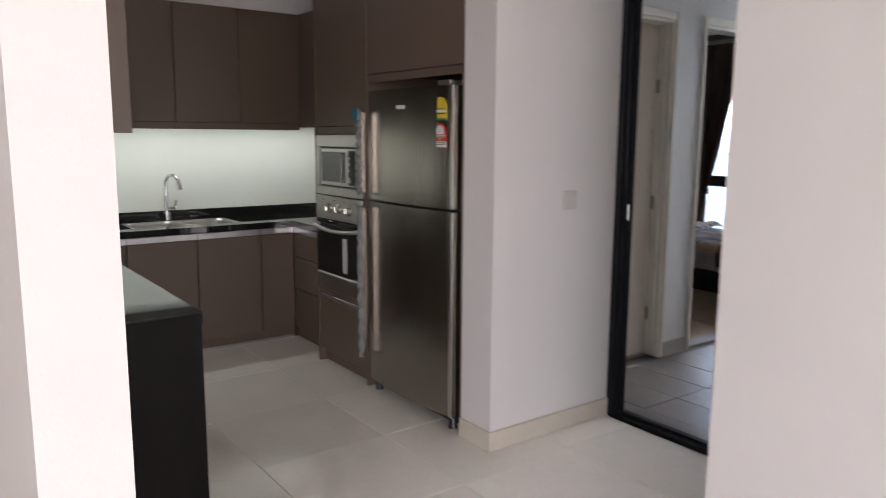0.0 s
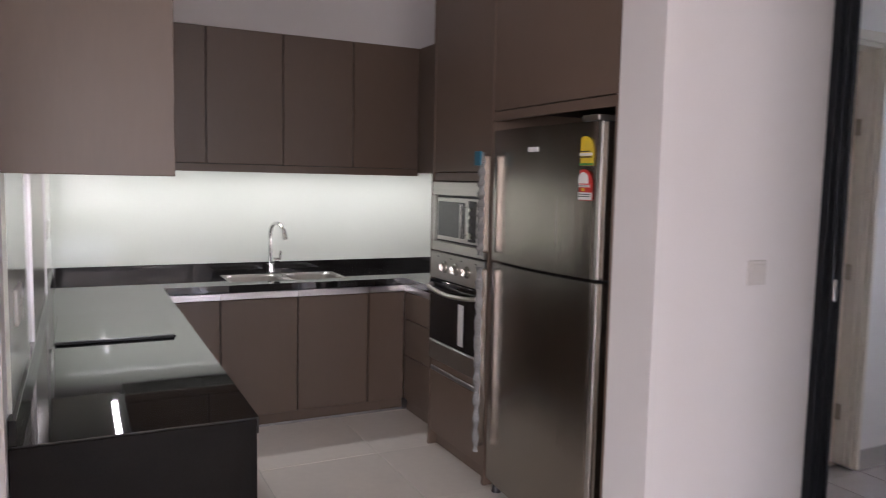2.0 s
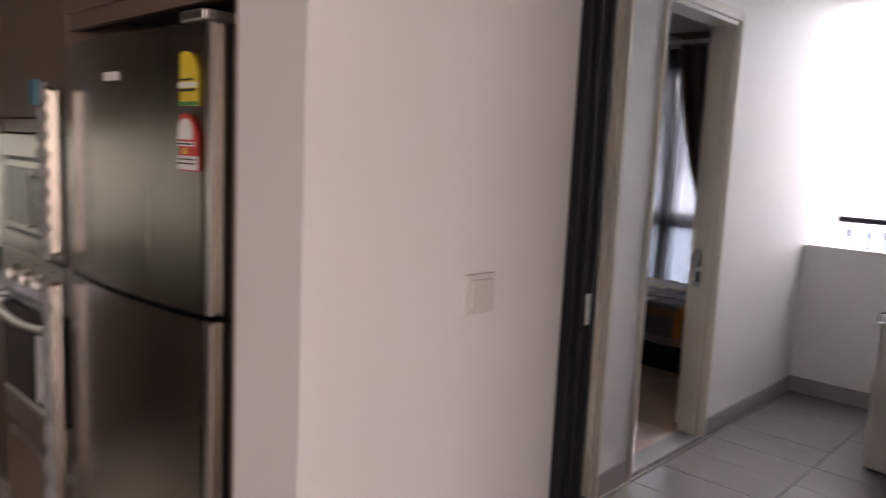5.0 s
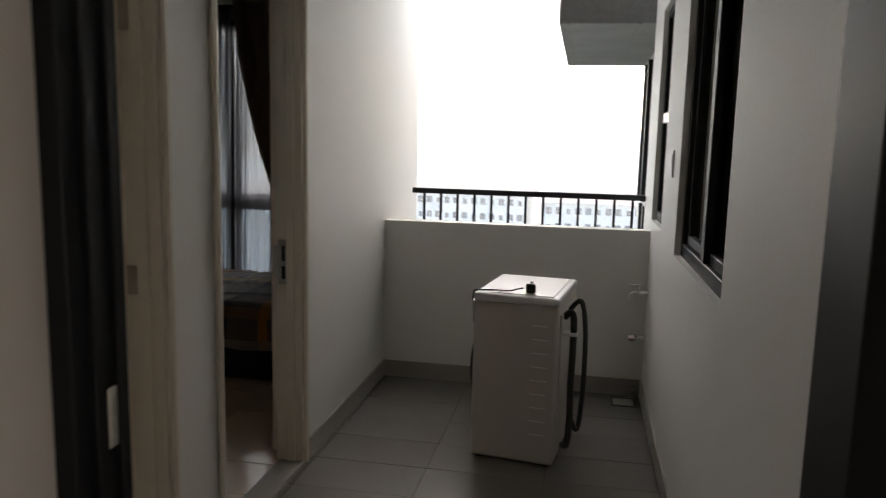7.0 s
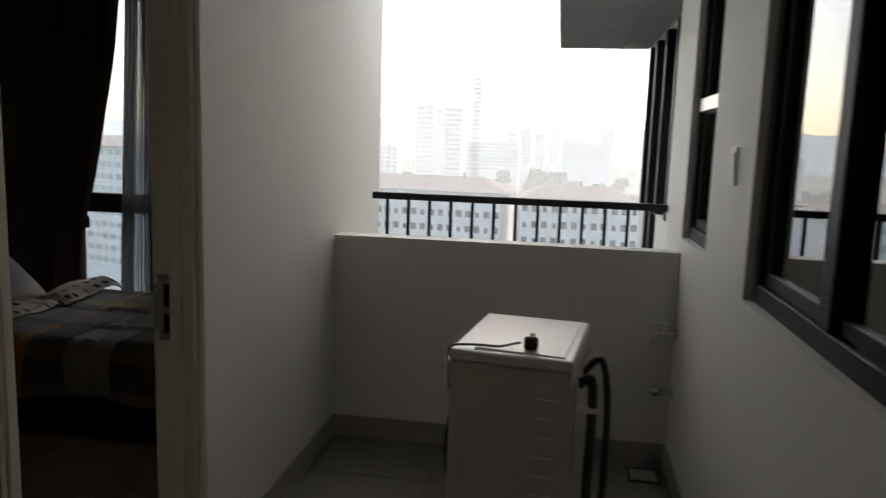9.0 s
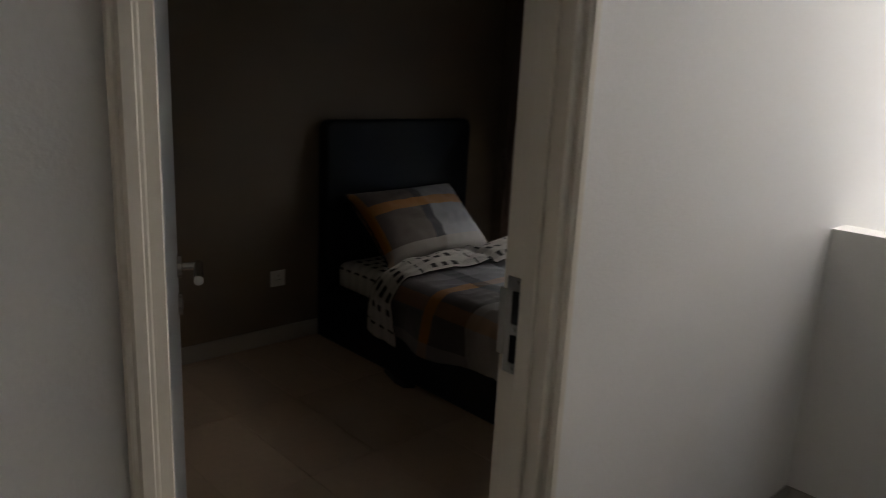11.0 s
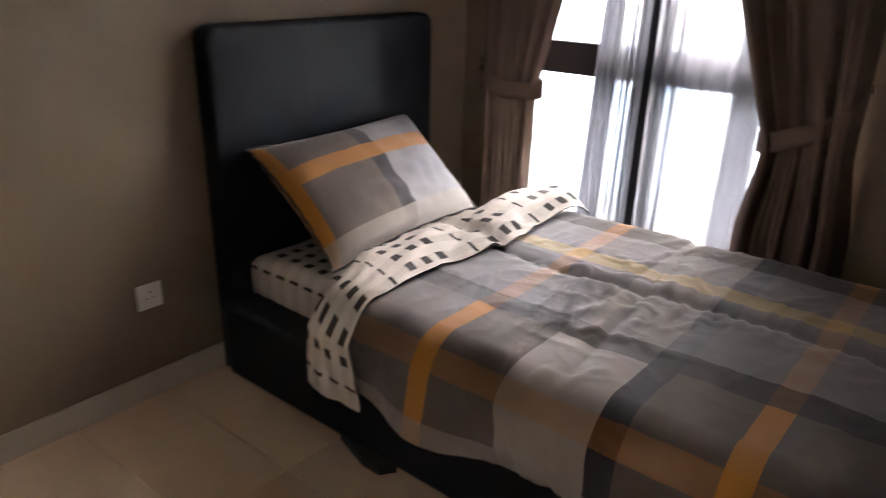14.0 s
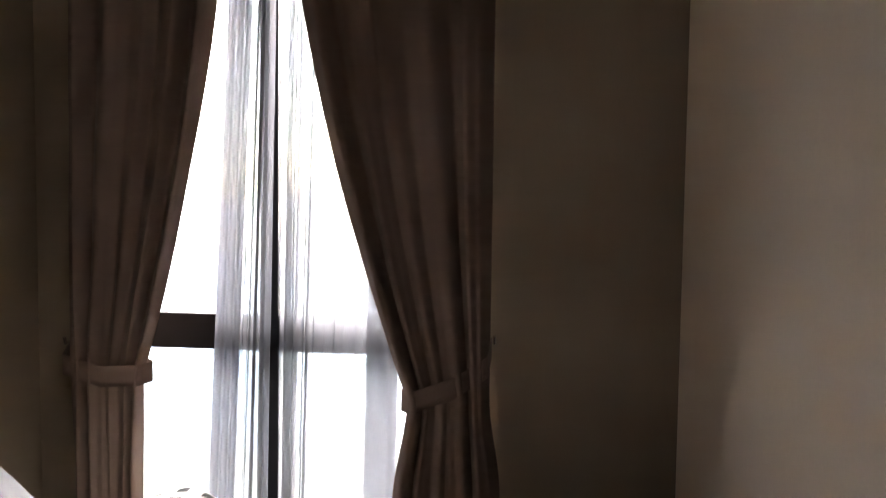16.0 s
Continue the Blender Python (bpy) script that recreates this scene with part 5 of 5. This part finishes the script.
def curtain(args, label):
    c = thing("curtain", label, "curtain", group="curtains at the bedroom window")
    part("panel", thick(sheet(150, 70, curtain_fn(*args)), 0.003), M_CURTAIN, c, smooth=True)
    return c


ca = curtain((5.53, 4.922, 5.51, 5.227, 5.50, 5.235, 0.90, 8.485), "taupe pleated curtain drawn aside and tied back")
cb = curtain((4.05, 4.726, 4.05, 4.312, 4.01, 4.36, 0.85, 8.485), "taupe pleated curtain tied back beside the corner")


def tie_band(pts, parent):
    def fn(u, v):
        k = u * (len(pts) - 1)
        i = min(int(k), len(pts) - 2)
        a, b = Vector(pts[i]), Vector(pts[i + 1])
        p = a + (b - a) * (k - i)
        return (p.x + 0.012, p.y, p.z - 0.036 + 0.072 * v)
    part("tie_back", thick(sheet(30, 3, fn), 0.002), M_CURTAIN, parent, "fabric tie-back", smooth=True)


tie_band([(8.56, 5.54, 0.97), (8.475, 5.52, 0.93), (8.458, 5.37, 0.895), (8.46, 5.235, 0.905), (8.485, 5.20, 0.915), (8.54, 5.26, 0.92)], ca)
tie_band([(8.56, 4.04, 1.02), (8.475, 4.05, 0.97), (8.458, 4.16, 0.90), (8.46, 4.305, 0.845), (8.485, 4.335, 0.85), (8.54, 4.28, 0.88)], cb)
for y, z, p in ((5.56, 0.99, ca), (4.03, 1.04, cb)):
    part("hook", join(rod((8.62, y, z), (8.56, y, z), 0.005), rod((8.565, y, z - 0.004), (8.555, y, z + 0.022), 0.006)), M_CHROME, p, "small metal tie-back hook")


def sheer(name, stations, x0, label, hems):
    """A voile panel: stations give u, its y at the top, its y at the foot and how deep it is gathered there."""
    def at(u, k):
        for a, b in zip(stations, stations[1:]):
            if u <= b[0]:
                t = (u - a[0]) / (b[0] - a[0])
                return a[k] + (b[k] - a[k]) * t
        return stations[-1][k]

    def fn(u, v):
        z = 2.60 + (0.05 - 2.60) * v
        g = at(u, 3)
        y = at(u, 1) + (at(u, 2) - at(u, 1)) * v
        ph = u * 46 + 1.5 * noise.noise((u * 9, z * 0.4, x0)) + 0.3 * math.sin(z * 2)
        y += 0.013 * g * math.sin(ph * 1.9)
        return (x0 + (0.004 + 0.014 * g) * math.sin(ph) + 0.005 * noise.noise((u * 9, z * 2, 7)), y, z)
    c = thing(name, label, "sheer curtain", group="sheer curtains at the bedroom window")
    part("panel", sheet(260, 40, fn), M_SHEER, c, smooth=True)
    for u0, u1 in hems:
        def hem(u, v):
            p = fn(u0 + (u1 - u0) * u, v)
            return (p[0] - 0.004, p[1], p[2])
        part("hem", sheet(24, 40, hem), M_HEM, c, "doubled side hem", smooth=True)


sheer("sheer_curtain", [(0.0, 4.935, 5.055, 0.1), (0.45, 4.85, 4.955, 0.2), (1.0, 4.797, 4.838, 0.9)], 8.575, "narrow gathered grey voile sheer curtain", [(0.0, 0.44)])
sheer("sheer_curtain", [(0.0, 4.757, 4.785, 1.0), (0.4, 4.63, 4.69, 0.6), (0.8, 4.44, 4.49, 0.15), (1.0, 4.34, 4.36, 0.1)], 8.588, "wide gathered grey voile sheer curtain", [(0.8, 0.98)])
rodc = thing("curtain_rail", "white ceiling-mounted curtain rail", "curtain rail")
part("rail", boxes((8.455, 8.515, 3.88, 5.66, 2.625, 2.66), (8.56, 8.60, 3.88, 5.66, 2.605, 2.64), bevel=0.003, seg=1), M_WHITEPL, rodc)
for y in (4.0, 4.8, 5.6):
    part("bracket", boxes((8.46, 8.62, y - 0.01, y + 0.01, 2.66, 2.70)), M_WHITEPL, rodc)


# ---------------------------------------------------------------- town below and beyond
GZ = -42.0
setting("ground", boxes((60, 4000, -2500, 2500, GZ - 1, GZ), (8.3, 60, -400, 400, GZ - 1, GZ - 0.02)), M_GROUND, "town ground far below the flat", "ground")


def win_mesh(w, h, d=0.25):
    return mesh_of("window", boxes((-d, 0.02, -w / 2, w / 2, 0, h)), M_FARWIN)


WIN_A, WIN_B = win_mesh(1.05, 1.25), win_mesh(0.7, 1.0)
# far windows, paled in colour for haze and glare
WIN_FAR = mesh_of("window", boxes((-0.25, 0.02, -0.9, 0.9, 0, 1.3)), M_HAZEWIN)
LEDGE = mesh_of("ledge", boxes((-0.5, 0.0, -1.1, 1.1, -0.25, 0.0)), M_FACADE)


def block(name, x, y, w, d, top, storeys, cols, label, mat=M_FACADE, rz=0.0, roof="hip", bottom=GZ, win=None, storey=3.0, ledges=False):
    """A block of flats whose west face looks at the viewer: walls, roof, and windows storey by storey."""
    b = thing(name, label, "building", (x, y, bottom), rz)
    h = top - bottom
    part("wall", boxes((0, d, -w / 2, w / 2, 0, h)), mat, b)
    if roof == "hip":
        bm = bmesh.new()
        o, r = 1.2, min(w, d) * 0.32
        lo = [bm.verts.new(p) for p in ((-o, -w / 2 - o, h), (d + o, -w / 2 - o, h), (d + o, w / 2 + o, h), (-o, w / 2 + o, h))]
        hi = [bm.verts.new(p) for p in ((d / 2, -w / 2 + r, h + 2.6), (d / 2, w / 2 - r, h + 2.6))]
        for f in ((0, 1, 4), (1, 2, 5, 4), (2, 3, 5), (3, 0, 4, 5), (3, 2, 1, 0)):
            bm.faces.new([(lo + hi)[i] for i in f])
        part("roof", bm, M_ROOF, b)
    else:
        part("roof", boxes((-0.3, d + 0.3, -w / 2 - 0.3, w / 2 + 0.3, h, h + 1.0), (d * 0.3, d * 0.7, -w * 0.2, w * 0.2, h + 1.0, h + 3.5)), mat, b)
    step = w / cols
    for s in range(storeys):
        for c in range(cols):
            o = new("window", win or (WIN_A if (c + s) % 3 else WIN_B))
            o.parent = b
            o.matrix_basis = pose(-0.0, -w / 2 + step * (c + 0.5), h - (s + 1) * storey + 0.9)
            if ledges and c % 2 == 0:
                l = new("ledge", LEDGE)
                l.parent = b
                l.matrix_basis = pose(0, -w / 2 + step * (c + 0.5), h - (s + 1) * storey + 0.7)
    return b


# the slab blocks just below the railing
block("apartment_block", 150, 30, 34, 16, -8.0, 9, 18, "white low-rise apartment block with brown hipped roof", rz=-6, ledges=True)
block("apartment_block", 142, -2, 22, 16, -8.6, 9, 12, "white low-rise apartment block with brown hipped roof", rz=4, ledges=True)
block("apartment_block", 150, -27, 24, 16, -10.5, 8, 13, "grey low-rise apartment block with brown hipped roof", mat=M_FACADE2, rz=10)
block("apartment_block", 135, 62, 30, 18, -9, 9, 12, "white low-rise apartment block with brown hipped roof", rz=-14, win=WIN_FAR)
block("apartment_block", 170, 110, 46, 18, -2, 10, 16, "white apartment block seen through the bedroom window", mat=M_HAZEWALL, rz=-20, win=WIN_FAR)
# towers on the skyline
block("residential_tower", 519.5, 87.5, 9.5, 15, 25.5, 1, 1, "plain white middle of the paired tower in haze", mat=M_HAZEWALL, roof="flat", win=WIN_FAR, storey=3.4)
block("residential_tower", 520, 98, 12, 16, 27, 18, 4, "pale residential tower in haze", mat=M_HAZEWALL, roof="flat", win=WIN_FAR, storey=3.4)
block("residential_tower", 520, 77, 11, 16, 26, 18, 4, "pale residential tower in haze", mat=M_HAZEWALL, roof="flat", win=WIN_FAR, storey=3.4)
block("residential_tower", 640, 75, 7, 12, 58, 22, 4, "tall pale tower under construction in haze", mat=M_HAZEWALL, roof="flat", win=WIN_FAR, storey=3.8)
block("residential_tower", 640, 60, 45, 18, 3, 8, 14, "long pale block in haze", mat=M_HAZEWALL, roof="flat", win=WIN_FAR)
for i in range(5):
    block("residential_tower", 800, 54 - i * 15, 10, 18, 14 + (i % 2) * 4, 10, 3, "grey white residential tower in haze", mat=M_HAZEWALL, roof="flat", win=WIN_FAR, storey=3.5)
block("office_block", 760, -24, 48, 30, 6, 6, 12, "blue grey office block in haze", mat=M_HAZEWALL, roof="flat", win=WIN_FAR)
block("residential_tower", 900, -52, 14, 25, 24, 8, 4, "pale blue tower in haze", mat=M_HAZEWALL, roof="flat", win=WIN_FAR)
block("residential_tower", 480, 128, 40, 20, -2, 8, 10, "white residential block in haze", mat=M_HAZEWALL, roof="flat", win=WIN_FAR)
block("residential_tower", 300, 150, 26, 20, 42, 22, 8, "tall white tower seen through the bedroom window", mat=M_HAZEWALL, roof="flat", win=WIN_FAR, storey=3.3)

rnd = random.Random(5)
# small houses with red roofs between the blocks
for i in range(26):
    x, y = rnd.uniform(240, 460), rnd.uniform(-110, 140)
    w, d, hh = rnd.uniform(10, 22), rnd.uniform(9, 14), rnd.uniform(8, 16)
    hs_ = thing("house", "low white house with a red or brown roof", "house", (x, y, GZ), rnd.uniform(-25, 25))
    part("wall", boxes((0, d, -w / 2, w / 2, 0, hh)), M_FACADE, hs_)
    bm = prism([(-0.8, 0.0), (d + 0.8, 0.0), (d / 2, 3.0)], -w / 2 - 0.6, w / 2 + 0.6)
    part("roof", move(bm, Matrix(((1, 0, 0, 0), (0, 0, 1, 0), (0, 1, 0, hh), (0, 0, 0, 1)))), M_REDROOF if rnd.random() < 0.5 else M_ROOF, hs_)

# tree belt: a few crowns of many leaf clumps, copied
def crown_mesh(seed):
    r = random.Random(seed)
    verts, faces = [], []
    for _ in range(420):
        a, b = r.uniform(0, 2 * math.pi), r.uniform(-0.3, 1.0)
        rad = r.uniform(0.55, 1.0) * (1 - 0.25 * abs(b))
        p = Vector((math.cos(a) * rad * 4.2, math.sin(a) * rad * 4.2, 7 + b * 3.4))
        n = Vector((r.uniform(-1, 1), r.uniform(-1, 1), r.uniform(-0.2, 1))).normalized()
        t = n.orthogonal().normalized()
        s = r.uniform(0.4, 0.9)
        k = len(verts)
        verts += [p + t * s, p + n.cross(t) * s, p - t * s, p - n.cross(t) * s * 0.8]
        faces += [(k, k + 1, k + 2, k + 3)]
    me = bpy.data.meshes.new("crown")
    me.from_pydata([tuple(v) for v in verts], [], faces)
    me.materials.append(M_LEAFS)
    return me


crowns = [crown_mesh(s) for s in (1, 2, 3)]
M_BARK = surface("tree_bark", (0.09, 0.07, 0.05), 0.9, vary=0.3)
trunk = mesh_of("trunk", join(rod((0, 0, 0), (0, 0, 6), 0.45, 0.25, seg=8), rod((0, 0, 4.5), (1.6, 0.8, 7.5), 0.2, 0.08, seg=6), rod((0, 0, 4.8), (-1.4, 1.0, 7.8), 0.2, 0.08, seg=6), rod((0, 0, 5), (0.2, -1.6, 7.6), 0.18, 0.07, seg=6)), M_BARK)
for i in range(150):
    t = tagged(new("tree"), "leafy green tree in the town below", "tree", "trees in the town below")
    far = i > 70
    x = rnd.uniform(330, 700) if far else rnd.uniform(185, 330)
    t.matrix_basis = Matrix.Translation((x, rnd.uniform(-0.3, 0.32) * x + 20, GZ)) @ Matrix.Diagonal((1.5, 1.5, rnd.uniform(1.2, 2.2), 1))
    for nm, me in (("trunk", trunk), ("crown", crowns[i % 3])):
        o = new(nm, me)
        o.parent = t

# haze over the town: added thin white translucent sheets, lit by the sky behind
def haze_sheet_material(name, density):
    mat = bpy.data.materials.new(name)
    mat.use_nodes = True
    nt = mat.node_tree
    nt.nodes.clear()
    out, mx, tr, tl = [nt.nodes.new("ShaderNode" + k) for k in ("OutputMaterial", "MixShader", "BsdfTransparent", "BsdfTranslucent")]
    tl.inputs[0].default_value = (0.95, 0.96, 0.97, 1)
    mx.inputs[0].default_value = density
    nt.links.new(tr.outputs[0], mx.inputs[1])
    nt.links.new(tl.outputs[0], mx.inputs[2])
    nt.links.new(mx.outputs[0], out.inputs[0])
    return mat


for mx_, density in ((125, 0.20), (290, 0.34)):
    setting("backdrop_mist", boxes((mx_, mx_ + 0.05, -900, 900, GZ, 500)), haze_sheet_material("haze_sheet", density / 2), "added thin white sheet standing in for haze over the town", "mist")


# hills as backdrop, the haze put into their pale colour
def ridge(x, base, amp, seed, mat, label):
    n = 90
    bm = bmesh.new()
    lo, hi = [], []
    for i in range(n + 1):
        y = -1500 + 3000 * i / n
        lo.append(bm.verts.new((x, y, GZ)))
        hi.append(bm.verts.new((x + 150, y, base + amp * (0.5 + noise.noise((y * 0.003, seed, 0))) + 0.25 * amp * noise.noise((y * 0.013, seed, 4)))))
    for i in range(n):
        bm.faces.new((lo[i], lo[i + 1], hi[i + 1], hi[i]))
    setting("backdrop", bm, mat, label, "hills")


ridge(1700, 0, 70, 2.0, M_HILL, "hills on the horizon in a haze-paled colour")


# ---------------------------------------------------------------- floor tiles, piece by piece
def tiles(parent_name, x0, x1, y0, y1, w, h, ox, oy, z, mat, gap, skip=()):
    """Floor tiles on a grid through (ox, oy), cut at the room's edges."""
    parent = bpy.data.objects[parent_name]
    cache = {}
    i0, i1 = math.floor((x0 - ox) / w), math.ceil((x1 - ox) / w)
    j0, j1 = math.floor((y0 - oy) / h), math.ceil((y1 - oy) / h)
    for i in range(i0, i1):
        for j in range(j0, j1):
            a, b = max(x0, ox + i * w), min(x1, ox + (i + 1) * w)
            c, d = max(y0, oy + j * h), min(y1, oy + (j + 1) * h)
            if b - a < 0.02 or d - c < 0.02:
                continue
            key = (round(b - a, 3), round(d - c, 3))
            if key not in cache:
                cache[key] = mesh_of("tile", boxes((gap / 2, b - a - gap / 2, gap / 2, d - c - gap / 2, -0.012, 0.0), bevel=0.0012, seg=1), mat)
            o = new("tile", cache[key])
            o.parent = parent
            o.matrix_basis = Matrix.Translation(UNITS[0] * Vector((a, c, z + 0.0004 * (((i * 7 + j * 3) % 5) - 2))))


use_units(ROOM_SCALE, ROOM_AT)
tiles("floor_kitchen", -2.52, 3.93, -3.55, 5.40, 0.60, 0.60, 2.88, 4.25, 0.0, M_TILE, 0.003)
use_units(1.0, (0, 0, 0))
tiles("floor_yard", 3.876, 7.61, 1.53, 3.225, 0.305, 0.565, 5.957, 2.632, -0.02, M_YTILE, 0.004)
tiles("floor_bedroom", 4.3, 8.62, YB, NB, 0.305, 0.61, 6.384, 5.05, 0.0, M_BTILE, 0.0016)
